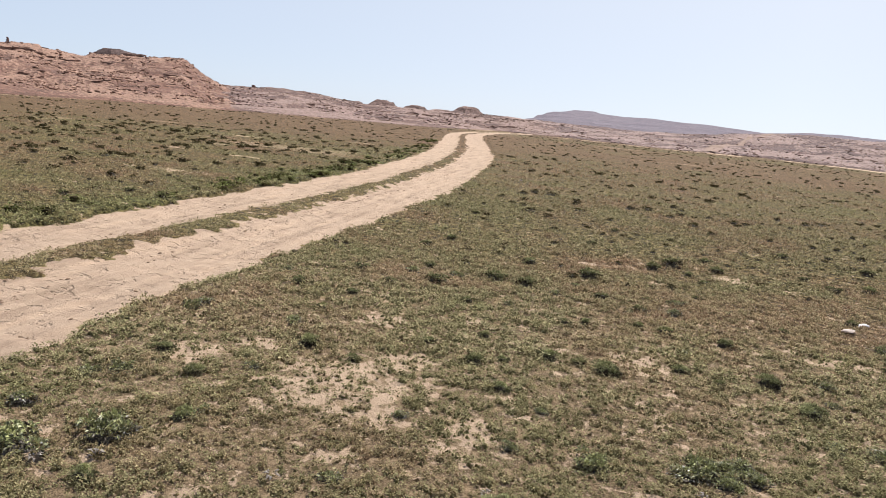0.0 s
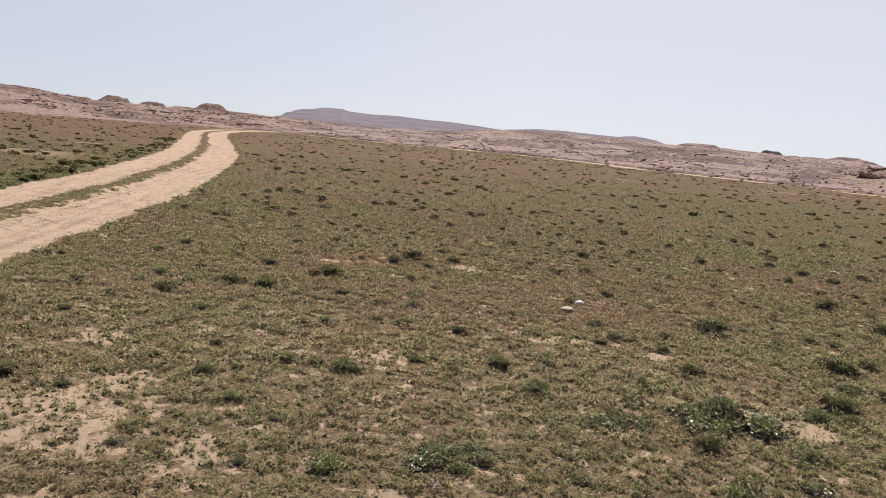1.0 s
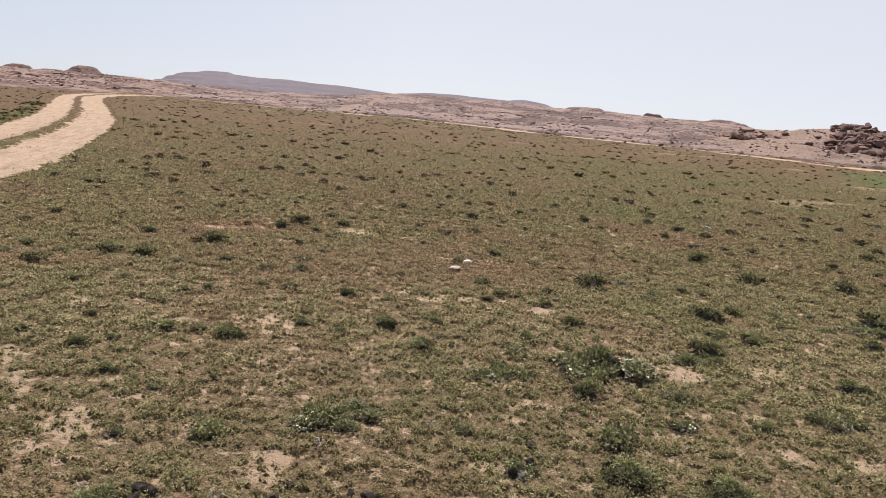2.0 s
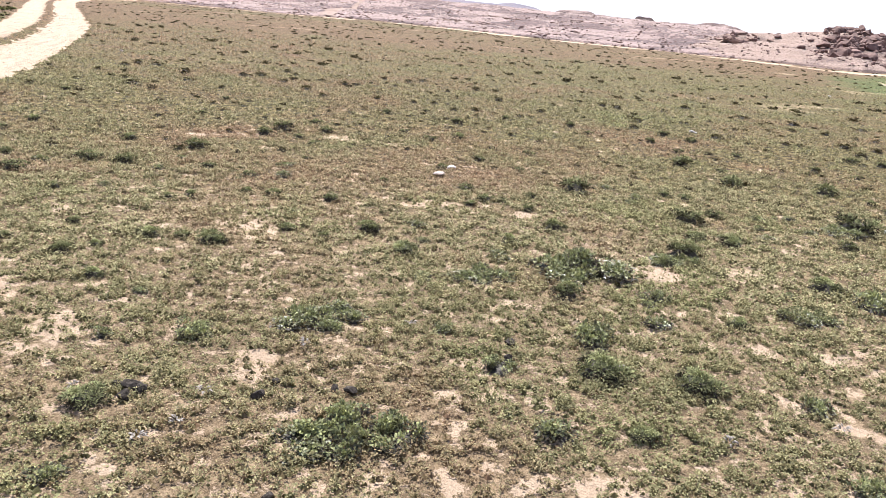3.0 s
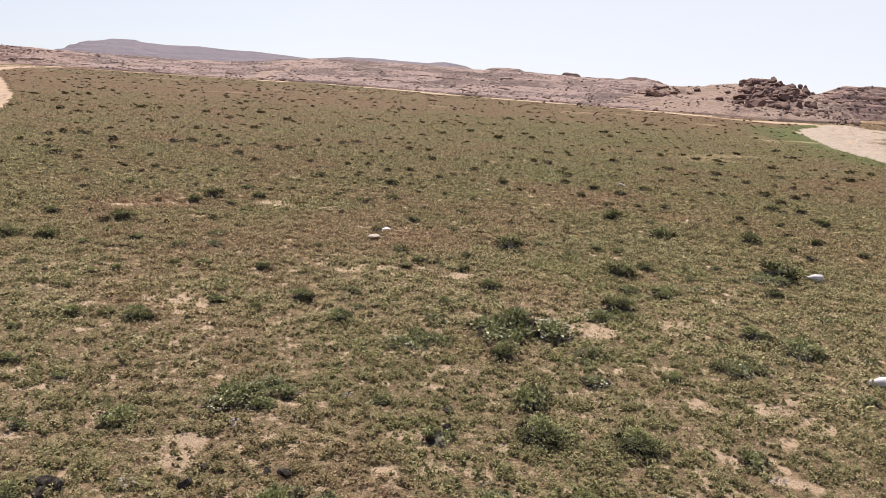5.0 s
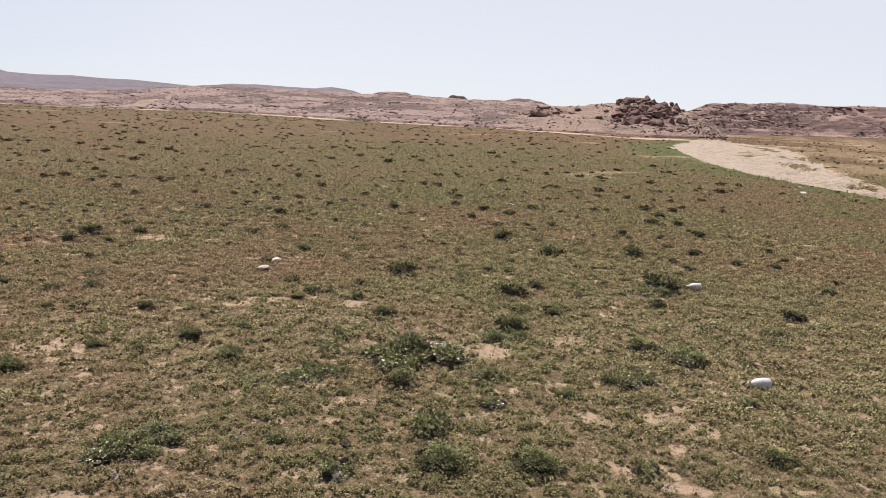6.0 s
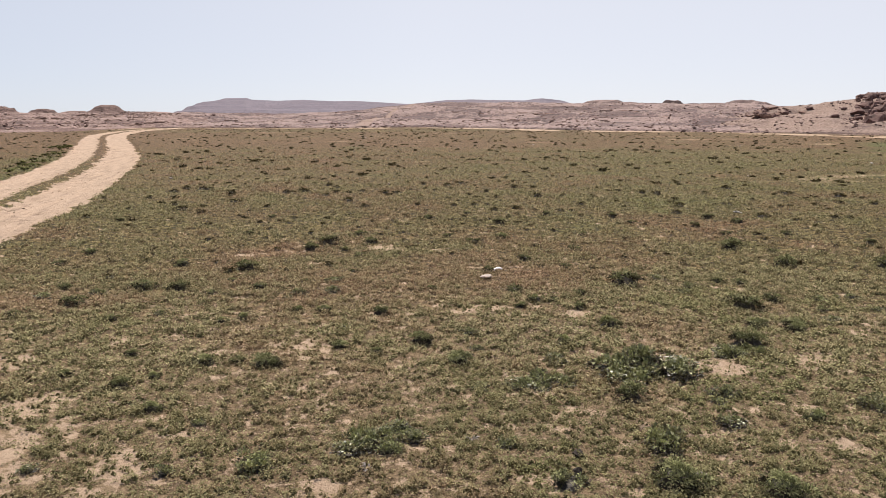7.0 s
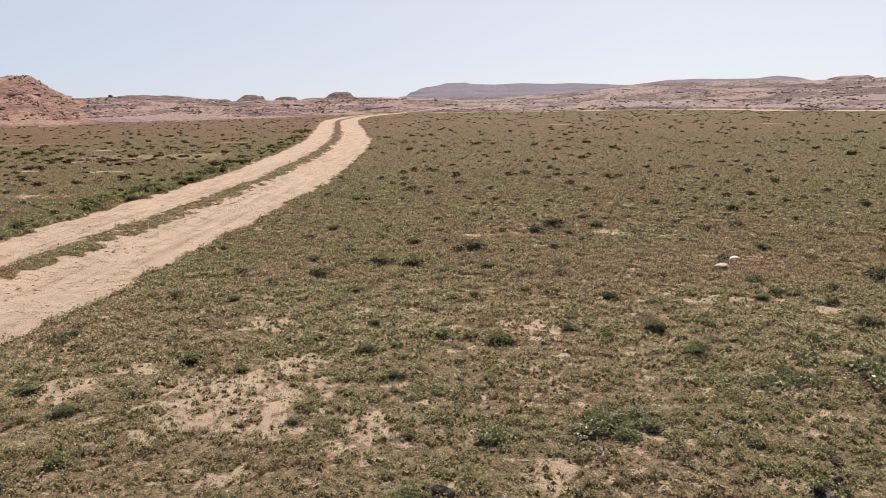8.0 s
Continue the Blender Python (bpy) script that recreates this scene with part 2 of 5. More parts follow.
EARTH = plain_material("earth_clod", (0.075, 0.045, 0.03), (0.22, 0.14, 0.09), 40, 0.95, 0.1)
PALE = plain_material("pale_stone", (0.34, 0.27, 0.23), (0.5, 0.42, 0.37), 30, 0.9, 0.2)
WHITE = plain_material("white_plastic", (0.42, 0.385, 0.385), (0.54, 0.495, 0.495), 25, 0.45, 0.5, 0.15, 0.002)
CAPPLASTIC = plain_material("cap_plastic", (0.45, 0.45, 0.47), (0.58, 0.58, 0.6), 40, 0.4, 0.5, 0.1, 0.001)


# ---- mesh helpers ----
def quads_mesh(name, verts, faces, mat, smooth=False, **floats):
    """A mesh from arrays of places and of corner rows, with named values on its points."""
    verts, faces = np.asarray(verts, np.float32), np.asarray(faces, np.int32)
    me = bpy.data.meshes.new(name)
    me.vertices.add(len(verts))
    me.vertices.foreach_set("co", verts.ravel())
    k = faces.shape[1]
    me.loops.add(faces.size)
    me.loops.foreach_set("vertex_index", faces.ravel())
    me.polygons.add(len(faces))
    me.polygons.foreach_set("loop_start", np.arange(0, faces.size, k, dtype=np.int32))
    me.polygons.foreach_set("use_smooth", np.full(len(faces), smooth))
    for key, values in floats.items():
        me.attributes.new(key, "FLOAT", "POINT").data.foreach_set("value", np.asarray(values, np.float32).ravel())
    me.update(calc_edges=True)
    me.materials.append(mat)
    return me


def grid_faces(rows, cols):
    i = np.arange(rows * cols).reshape(rows, cols)
    return np.stack([i[:-1, :-1], i[:-1, 1:], i[1:, 1:], i[1:, :-1]], -1).reshape(-1, 4)


def under(ob, parent):
    ob.parent = parent
    return ob


# ---- the plan: track, road, rim of the field ----
TRACK_Y = [-400, 17, 27, 33, 45, 55, 65, 76, 86, 97]
TRACK_X = [-4.75, -4.75, -5.7, -6.5, -8.8, -10.75, -12.4, -13.1, -12.6, -10.5]
ROAD_Y = [-300, -20, 2, 11.2, 13.6, 17, 22, 28, 34, 39, 44, 52]
ROAD_X = [6.0, 15.5, 17.4, 19.4, 20.5, 22.7, 27.0, 32.8, 38.6, 43.0, 47.5, 54.5]
ROAD_HALF = [1.4, 1.4, 1.4, 1.4, 1.45, 2.2, 3.3, 4.4, 5.2, 4.6, 2.6, 0.4]
RIM_AZ = [-180, -60, -42, -35, -28, -20, -13, -8, -3, 4, 10, 15, 19, 23, 30, 38, 43, 46, 52, 60, 180]
RIM_R = [60, 58, 58, 65, 68, 72, 76, 96, 91, 85, 90, 85, 78, 73, 69, 65, 61, 66, 70, 75, 60]


def azimuth(x, y):
    return np.degrees(np.arctan2(x, y))


def track_side(x, y):
    """Metres to the side of the track's middle."""
    bend = np.interp(y, [17, 33, 65, 80, 97], [0.0, 0.17, 0.19, 0.02, -0.25])
    wave = (fbm(y, 0 * y, 6.0, 3, 5) - 0.5) * 0.12
    return (x - np.interp(y, TRACK_Y, TRACK_X) + wave) * np.cos(bend)


def road_side(x, y):
    """How far out on the wide road: 1 at its edge."""
    return np.abs(x - np.interp(y, ROAD_Y, ROAD_X)) / np.interp(y, ROAD_Y, ROAD_HALF) + np.maximum(y - 50, 0) * 3.0


# bare spots in the herbs: x, y, half width
BARE_FORE = [
    (1.18, 3.14, 0.07), (1.23, 3.03, 0.04), (1.04, 2.8, 0.06), (1.24, 2.82, 0.06), (1.4, 2.68, 0.03), (0.25, 3.28, 0.06), (0.22, 3.08, 0.05), (-0.03, 2.83, 0.04),
    (0.18, 2.88, 0.03), (0.27, 2.58, 0.04), (0.34, 2.74, 0.03), (1.01, 2.56, 0.03), (-0.05, 2.64, 0.02), (0.04, 2.44, 0.02), (0.65, 2.27, 0.06), (0.8, 2.38, 0.03),
    (0.88, 2.16, 0.05), (1.09, 2.41, 0.03), (1.22, 2.17, 0.03), (1.36, 2.09, 0.04), (1.46, 2.02, 0.05), (2.13, 1.97, 0.05), (2.36, 2.32, 0.03), (2.55, 3.21, 0.05),
    (2.86, 3.09, 0.06), (3.19, 3, 0.06), (3.32, 2.78, 0.08), (3.4, 3.02, 0.04), (1.6, 2.9, 0.03), (-0.28, 2.41, 0.03), (-0.55, 3.32, 0.03), (0.61, 3.2, 0.03),
    (0.24, 5.45, 0.11), (0.34, 5.28, 0.07), (0.3, 5.07, 0.06), (-0.27, 5.33, 0.06), (0.42, 4.81, 0.03), (0.51, 4.57, 0.05), (0.89, 4.37, 0.03), (1.12, 4.36, 0.04),
    (1.17, 4.15, 0.03), (1.58, 4.15, 0.05), (0.35, 4.19, 0.05), (0.64, 3.53, 0.05), (-0.1, 4.1, 0.04), (2.88, 4.32, 0.12), (3.58, 4.33, 0.09), (2.36, 3.41, 0.05),
    (3.57, 2.71, 0.03),
]
BARE_NEAR = [
    (1.84, 6.11, 0.12), (1.59, 6.05, 0.09), (2.5, 5.76, 0.08), (5.13, 4.38, 0.07),
]
BARE_PATCH = [
    (-1.56, 3.77, 0.18), (-1.25, 4.58, 0.12), (-1.65, 5.47, 0.1), (-1.51, 4.21, 0.11), (-1.65, 3.55, 0.09), (-1.2, 3.12, 0.07), (-1.9, 4.17, 0.07), (-2.24, 4.49, 0.07),
    (-0.63, 3.63, 0.07), (-1.22, 3.59, 0.08), (-2.52, 4.13, 0.11), (-1.09, 4.11, 0.09), (-0.7, 3.39, 0.06), (0.2, 5.38, 0.1), (-0.71, 3.75, 0.06), (-2.5, 2.76, 0.04),
]
BARE_FAR = [
    (1.65, 9.21, 0.31), (-0.1, 9.14, 0.2), (0.79, 10.71, 0.09), (5.17, 9.32, 0.14), (0.38, 9.6, 0.14), (1.43, 9.48, 0.18), (7.75, 6.19, 0.11), (-1.08, 15.05, 0.08),
    (9.76, 14.51, 0.19), (0.94, 16.42, 0.14), (0.2, 10.16, 0.11), (6.63, 7.85, 0.06), (1.4, 6.27, 0.07), (0.86, 4.83, 0.04), (-11.44, 18.48, 0.4), (-10.15, 22.02, 0.36),
    (-9.38, 18.29, 0.45), (-11.41, 30.92, 0.24), (-11.93, 21.46, 0.45), (-14.06, 27.03, 0.9), (-8.51, 13.51, 0.7), (1.45, 9.31, 0.24), (0.01, 9.22, 0.2),
]


def cover_at(x, y):
    """How far herbs hide the soil: 0 bare, 1 grown."""
    x, y = np.asarray(x, float), np.asarray(y, float)
    r, az = np.hypot(x, y), azimuth(x, y)
    wob, speck = fbm(x, y, 0.5, 3, 3) - 0.5, 3.6 * (fbm(x, y, 0.08, 3, 13) - 0.5)
    cover = 0.92 - 0.55 * step01(0.69, 0.8, fbm(x, y, 0.11, 3, 11)) * step01(30, 8, r)
    cover = cover - 0.35 * step01(0.70, 0.78, fbm(x * 0.6, y * 1.3, 3.0, 4, 12)) * step01(8, 25, r)
    gaps = step01(0.56, 0.42, fbm(x, y, 0.065, 2, 15))
    far_gaps = 0.8 * step01(0.54, 0.42, fbm(x, y * 0.6, 0.3, 3, 16))
    spots = []
    for scale, places in ((1.15, BARE_FORE), (1.0, BARE_NEAR), (1.7, BARE_PATCH), (0.9, BARE_FAR)):
        spots += [(px, py, scale * pr) for px, py, pr in places]
    for px, py, pr in spots:
        d = np.hypot((x - px) / pr, (y - py) / (0.4 * pr if py > 8 else 0.8 * pr)) + wob * 1.6 + 0.45 * speck
        cover = np.minimum(cover, 0.92 - (0.3 + 0.46 * (far_gaps if py > 8 else gaps)) * step01(1.6, 0.7, d))
    rim = np.interp(az, RIM_AZ, RIM_R) + (fbm(x, y, 9.0, 3, 9) - 0.5) * 5
    out = r - rim
    belt = np.maximum(step01(-1.0, 0.5, out) * step01(7, 3.5, out), 0.8 * step01(6, 14, out) * step01(0.35, 0.6, fbm(x, y, 14, 4, 21)))
    belt = belt * (0.45 + 0.55 * step01(-14, -2, az)) * step01(47, 44, az)
    cover = cover * (1 - belt * (0.12 + 0.68 * step01(0.43, 0.6, fbm(x, y, 4.0, 4, 24))))
    right = step01(43, 48, az) * step01(24, 34, r)
    cover = cover * (1 - 0.36 * right * step01(0.4, 0.56, fbm(x, y, 6.0, 5, 23)))
    s = track_side(x, y)
    edge = np.abs(s) + (fbm(x, y, 0.35, 3, 4) - 0.5) * 0.35
    strip = np.abs(s + 0.06 - (fbm(y, y * 0, 4.0, 2, 6) - 0.5) * 0.2) + (fbm(x, y, 0.22, 3, 8) - 0.5) * 0.45
    on_track = step01(1.43, 1.31, edge) * step01(0.18, 0.30, strip) * (y < 98)
    cover = cover * (1 - on_track)
    road = step01(1.06, 0.9, road_side(x, y) + (fbm(x, y, 0.8, 3, 14) - 0.5) * 0.25)
    return np.clip(cover * (1 - road), 0, 1)


def dry_at(x, y):
    """0 green herbs, 1 rusty ones."""
    r = np.hypot(x, y)
    d = 0.36 + 2.0 * (fbm(x, y, 1.0, 4, 41) - 0.5) + 1.3 * (fbm(x * 0.5, y, 9.0, 3, 42) - 0.5)
    d = d + 0.9 * step01(28, 46, r) * step01(0.2, 0.45, fbm(x * 0.4, y, 25, 2, 43))
    d = d + 0.3 * step01(-4, -14, azimuth(x, y)) * step01(24, 40, r)
    d = d - 0.12 * step01(2, -12, azimuth(x, y)) * step01(34, 24, r)
    return np.clip(d - 0.28 * step01(6, 32, azimuth(x, y)), 0, 1)


def lush_at(x, y):
    """Fresh green: along the wide road and in loose patches."""
    r, az = np.hypot(x, y), azimuth(x, y)
    beside = step01(1.9, 1.2, road_side(x, y) + (fbm(x, y, 2.5, 3, 46) - 0.5)) * step01(13, 18, r) * step01(28, 36, az) * (x < np.interp(y, ROAD_Y, ROAD_X))
    patch = 0.5 * step01(0.56, 0.72, fbm(x, y, 0.6, 4, 44)) * step01(60, 30, r) + 0.15 * step01(0.5, 0.7, fbm(x * 0.5, y, 8.0, 3, 45))
    s = track_side(x, y)
    fringe = 0.4 * step01(1.2, 1.4, -s) * step01(3.2, 1.6, -s) * step01(0.3, 0.55, fbm(x, y, 1.5, 3, 47)) * step01(45, 25, r)
    return np.clip(0.85 * beside + fringe + patch * (0.4 + 0.2 * step01(5, 30, az)) * step01(48, 44, az), 0, 1)


def ground_z(x, y):
    x, y = np.asarray(x, float), np.asarray(y, float)
    r = np.hypot(x, y)
    z = (fbm(x, y, 0.22, 3, 1) - 0.5) * 0.035 * step01(40, 12, r) + (fbm(x, y, 1.6, 3, 2) - 0.5) * 0.05 * step01(90, 40, r)
    s = np.abs(track_side(x, y)) + (fbm(x, y, 0.35, 3, 4) - 0.5) * 0.3
    z = z - 0.16 * step01(1.48, 1.30, s) * (y < 100)
    z = z - 0.16 * step01(1.08, 0.95, road_side(x, y) + (fbm(x, y, 0.8, 3, 14) - 0.5) * 0.2)
    return z


def ground():
    """One sheet from under the eye to the horizon, finer near by and ahead."""
    ahead = np.linspace(-52, 64, 400)
    behind = np.linspace(64, 308, 62)[1:]
    az = np.radians(np.concatenate([ahead, behind]))
    r = np.concatenate([[0.001], np.arange(0.1, 1.9, 0.1), 1.9 * 1.0085 ** np.arange(0, 190), 9.5 * 1.014 ** np.arange(0, 166), [110, 140, 190, 260, 400, 700, 1200, 2200, 3800]])
    r = np.unique(np.round(r, 4))
    rr, aa = np.meshgrid(r, az, indexing="ij")
    x, y = rr * np.sin(aa), rr * np.cos(aa)
    z = ground_z(x, y)
    v = np.stack([x, y, z], -1).reshape(-1, 3)
    cover, unseen = cover_at(x, y), (aa > radians(63)) | (rr < 1.7)
    roads = (np.abs(track_side(x, y)) < 1.4) | (road_side(x, y) < 1.0)
    cover = np.where(unseen & ~roads, 0.84, cover)
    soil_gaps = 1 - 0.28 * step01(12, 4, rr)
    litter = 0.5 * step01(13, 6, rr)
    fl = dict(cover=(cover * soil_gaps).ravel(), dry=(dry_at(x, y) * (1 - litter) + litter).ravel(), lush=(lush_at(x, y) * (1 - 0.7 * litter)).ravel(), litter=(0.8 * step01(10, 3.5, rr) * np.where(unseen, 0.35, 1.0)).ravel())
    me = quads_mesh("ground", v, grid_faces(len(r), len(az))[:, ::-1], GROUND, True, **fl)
    return tagged(new("ground", me), "flat desert ground with a thin mat of green and rusty herbs", "ground", kind="structure")


def track():
    ys = np.concatenate([np.arange(-60, 2, 1.0), 2 * 1.0068 ** np.arange(0, 575)])
    s = np.linspace(-1.75, 1.75, 70)
    yy, ss = np.meshgrid(ys, s, indexing="ij")
    cx = np.interp(yy, TRACK_Y, TRACK_X) - (fbm(yy, 0 * yy, 6.0, 3, 5) - 0.5) * 0.12
    bend = np.interp(yy, [17, 33, 65, 80, 97], [0.0, 0.17, 0.19, 0.02, -0.25])
    xx, yv = cx + ss * np.cos(bend), yy + ss * np.sin(bend)
    side = np.abs(ss + 0.06)
    z = -0.05 + 0.05 * step01(0.42, 0.1, side) - 0.012 * np.cos((np.abs(ss) - 0.78) * 5) * (side > 0.3)
    z = z + (fbm(xx * 0.6, yv, 0.13, 3, 61) - 0.5) * 0.03 * step01(60, 15, yv) + (fbm(xx, yv, 0.6, 3, 62) - 0.5) * 0.04
    fl = dict(cover=(cover_at(xx, yv) * 0.9).ravel(), dry=dry_at(xx, yv).ravel())
    me = quads_mesh("road", np.stack([xx, yv, z], -1).reshape(-1, 3), grid_faces(len(ys), len(s))[:, ::-1], RUTS, True, **fl)
    return tagged(new("road", me), "sandy two-rut vehicle track with a grassy middle strip", "dirt track", kind="structure")


def wide_road():
    ys = np.concatenate([np.arange(-60, 6, 1.5), np.arange(6, 52.3, 0.14)])
    s = np.linspace(-1.12, 1.12, 56)
    yy, ss = np.meshgrid(ys, s, indexing="ij")
    xx = np.interp(yy, ROAD_Y, ROAD_X) + ss * np.interp(yy, ROAD_Y, ROAD_HALF)
    along = (fbm(ss * 7 + (fbm(xx, yy, 5.0, 2, 76) - 0.5) * 3, yy * 0.12, 0.6, 4, 71) - 0.5)
    z = -0.09 + along * 0.3 * step01(-0.85, -0.4, ss) + (fbm(xx, yy, 0.7, 4, 72) - 0.5) * 0.22 * step01(-0.9, -0.3, ss)
    bare = 0.1 + 0.55 * step01(0.48, 0.68, fbm(xx - yy, (xx + yy) * 0.22, 1.6, 5, 73)) * step01(-0.3, 0.75, ss + 1.2 * (fbm(xx, yy, 3.0, 3, 74) - 0.5)) + 0.3 * step01(0.52, 0.7, fbm(xx, yy, 0.45, 3, 75)) * step01(-0.8, 0.0, ss)
    fl = dict(cover=bare.ravel(), dry=np.full(bare.size, 0.35))
    me = quads_mesh("road", np.stack([xx, yy, z], -1).reshape(-1, 3), grid_faces(len(ys), len(s))[:, ::-1], CHURNED, True, **fl)
    return tagged(new("road", me), "broad churned sandy road bending past the green field", "dirt road", kind="structure")


ground()
track()
wide_road()


# ---- rocky rims and far hills ----
EYE_Z = 1.6


def terrace(z, tall, sharp):
    k = np.floor(z / tall)
    f = z / tall - k
    return (k + step01(0.5 - sharp, 0.5 + sharp, f)) * tall


class Slope:
    """A stretch of rising land: azimuths and sight angles of its crest, its foot's and its crest's distance."""

    def __init__(self, crest, foot, top, tall=0.6, rough=0.6, seed=0, sharp=0.2, power=0.8):
        self.az, self.el = [a for a, _ in crest], [e for _, e in crest]
        self.foot, self.top, self.tall, self.rough, self.seed, self.sharp, self.power = foot, top, tall, rough, seed, sharp, power

    def reach(self, az):
        r0 = np.interp(az, *zip(*self.foot)) if isinstance(self.foot, list) else np.interp(az, RIM_AZ, RIM_R) + self.foot
        rc = np.interp(az, *zip(*self.top)) if isinstance(self.top, list) else self.top + 0 * az
        return r0, rc

    def z(self, az, r):
        az, r = np.asarray(az, float), np.asarray(r, float)
        x, y = r * np.sin(np.radians(az)), r * np.cos(np.radians(az))
        r0, rc = self.reach(az)
        scale = rc / 120
        zc = EYE_Z + rc * np.tan(np.radians(np.interp(az, self.az, self.el)))
        u = (r - r0) / (rc - r0)
        front = np.clip(u, 0, 1) ** self.power
        back = 1 - 0.6 * np.clip(u - 1, 0, 1)
        rise = step01(0, 0.25, u)
        z = zc * front * back
        z = z + self.rough * (fbm(x, y, 9 * scale, 5, 80 + self.seed) - 0.5) * 0.7 * zc * rise * step01(1.0, 0.75, u)
        tall, low = self.tall, step01(1.0, 0.85, u)
        shaped = terrace(z + (fbm(x, y, 6 * scale, 4, 90 + self.seed) - 0.5) * tall * 1.5 * low, tall, self.sharp)
        weight = 0.66 * step01(0.02, 0.12, u) * (0.3 + 0.7 * low)
        z = z * (1 - weight) + shaped * weight
        z = z + ((fbm(x, y, 1.2 * scale, 4, 95 + self.seed) - 0.5) * 0.55 + (fbm(x, y, 3.5 * scale, 3, 97 + self.seed) - 0.5) * 0.5) * self.rough * rise
        return np.where(zc < 0.02, -0.2, np.maximum(z, -0.3))

    def build(self, name, mat, label, category, across, rows):
        a = np.linspace(self.az[0], self.az[-1], across)
        u = np.linspace(-0.03, 1.7, rows)
        aa, uu = np.meshgrid(a, u, indexing="ij")
        r0, rc = self.reach(aa)
        r = r0 + uu * (rc - r0)
        z = self.z(aa, r)
        z = np.where((uu < 0) | (uu > 1.69), -0.6, z)
        x, y = r * np.sin(np.radians(aa)), r * np.cos(np.radians(aa))
        me = quads_mesh(name, np.stack([x, y, z], -1).reshape(-1, 3), grid_faces(across, rows), mat, True)
        return tagged(new(name, me), label, category, kind="structure")


LEFT_HILL = Slope([(-58, -0.8), (-56, 1.6), (-52, 1.9), (-47, 1.5), (-42, 1.62), (-41, 1.72), (-39.9, 1.6), (-39.7, 1.46), (-38.9, 1.42), (-37.4, 1.36), (-36.7, 1.55), (-35.5, 1.72), (-34, 1.74), (-33, 1.76), (-31.3, 1.82), (-30.9, 1.66), (-29.3, 0.72), (-28.2, 0.3), (-27.0, -0.6)], 2.0, 118, 0.45, 0.75, 1, 0.3)
LOW_SLOPE = Slope([(-33, -0.9), (-31, -0.1), (-28.5, 0.36), (-26.6, 0.42), (-24.3, 0.56), (-22.3, 0.48), (-20.2, 0.2), (-18.4, 0.03), (-14, 0.06), (-9.9, 0.14), (-6, 0.08), (-4, -0.4)], 4.0, 135, 0.5, 0.7, 2)
RIDGE = Slope([(-11, -0.5), (-8, 0.0), (-5.7, 0.1), (0.3, 0.0), (4.4, 0.1), (6.9, 0.32), (10.6, 0.74), (12.7, 0.84), (18, 0.8), (21.9, 0.74), (26, 0.78), (30, 0.72), (34, 0.74), (36, 0.5), (37.6, 0.4), (39, 0.1), (41, -0.4)], 4.0, 190, 0.4, 0.8, 3, 0.12)
KNOLL = Slope([(30, -0.9), (32, -0.4), (33.5, 0.0), (35.2, 0.34), (37.6, 0.56), (39, 0.84), (40.3, 1.0), (42, 1.1), (43.2, 1.02), (44.4, 0.78), (45.6, 0.45), (46.6, 0.0), (47.4, -0.5), (48, -0.9)], [(30, 74), (38, 70), (43, 67), (45, 71), (47, 80), (48.5, 88), (60, 90)], 104, 0.4, 0.9, 4, 0.3)
DARK_RIDGE = Slope([(43.5, -0.8), (44.6, 0.3), (45.6, 0.78), (46.6, 1.15), (49.2, 1.26), (51.3, 1.44), (52.3, 1.38), (53.4, 1.28), (57.2, 1.4), (65, 1.5), (75, 1.2), (85, -0.5)], [(43, 88), (46, 92), (50, 112), (54, 132), (58, 145), (85, 150)], [(43, 120), (46, 128), (50, 152), (54, 175), (58, 190), (85, 200)], 0.6, 1.0, 5, 0.25, 1.1)
FAR_MESA = Slope([(-7.2, -0.2), (-6.3, 0.1), (-5.1, 0.68), (-3.1, 1.07), (-1.7, 1.1), (-1.3, 1.0), (0.4, 0.94), (2.4, 1.0), (4.5, 0.92), (6.1, 0.94), (8.6, 0.77), (12, 0.6), (15, -0.1)], [(-180, 640), (180, 640)], 900, 5.0, 0.3, 6, 0.3)
FAR_HILL = Slope([(7, -0.1), (9, 0.55), (10.6, 0.78), (12.7, 1.0), (14.7, 0.99), (18.4, 0.96), (19.6, 1.14), (21.2, 0.93), (22.5, 0.5), (24, -0.2)], [(-180, 400), (180, 400)], 560, 3.0, 0.3, 7, 0.4)

LEFT_HILL.build("hill", RED_ROCK, "red-brown sandstone hill with broken ledges and a dark cap", "hill", 290, 110)
LOW_SLOPE.build("hill", DULL_ROCK, "low reddish rocky slope behind the green field", "hill", 260, 110)
RIDGE.build("hill", GREY_ROCK, "long low stony ridge of thin pinkish-brown ledges", "ridge", 400, 120)
KNOLL.build("hill", SANDY, "sandy knoll with scattered dark boulders", "knoll", 200, 80)
DARK_RIDGE.build("hill", DARK_ROCK, "dark rocky ridge of stacked varnished ledges", "ridge", 330, 120)
FAR_MESA.build("backdrop", FAR_ROCK, "far flat-topped mesa on the horizon, greyed with painted haze", "mesa", 200, 50)
FAR_HILL.build("backdrop", FAR_ROCK, "far rounded hills on the horizon, greyed with painted haze", "hills", 150, 40)


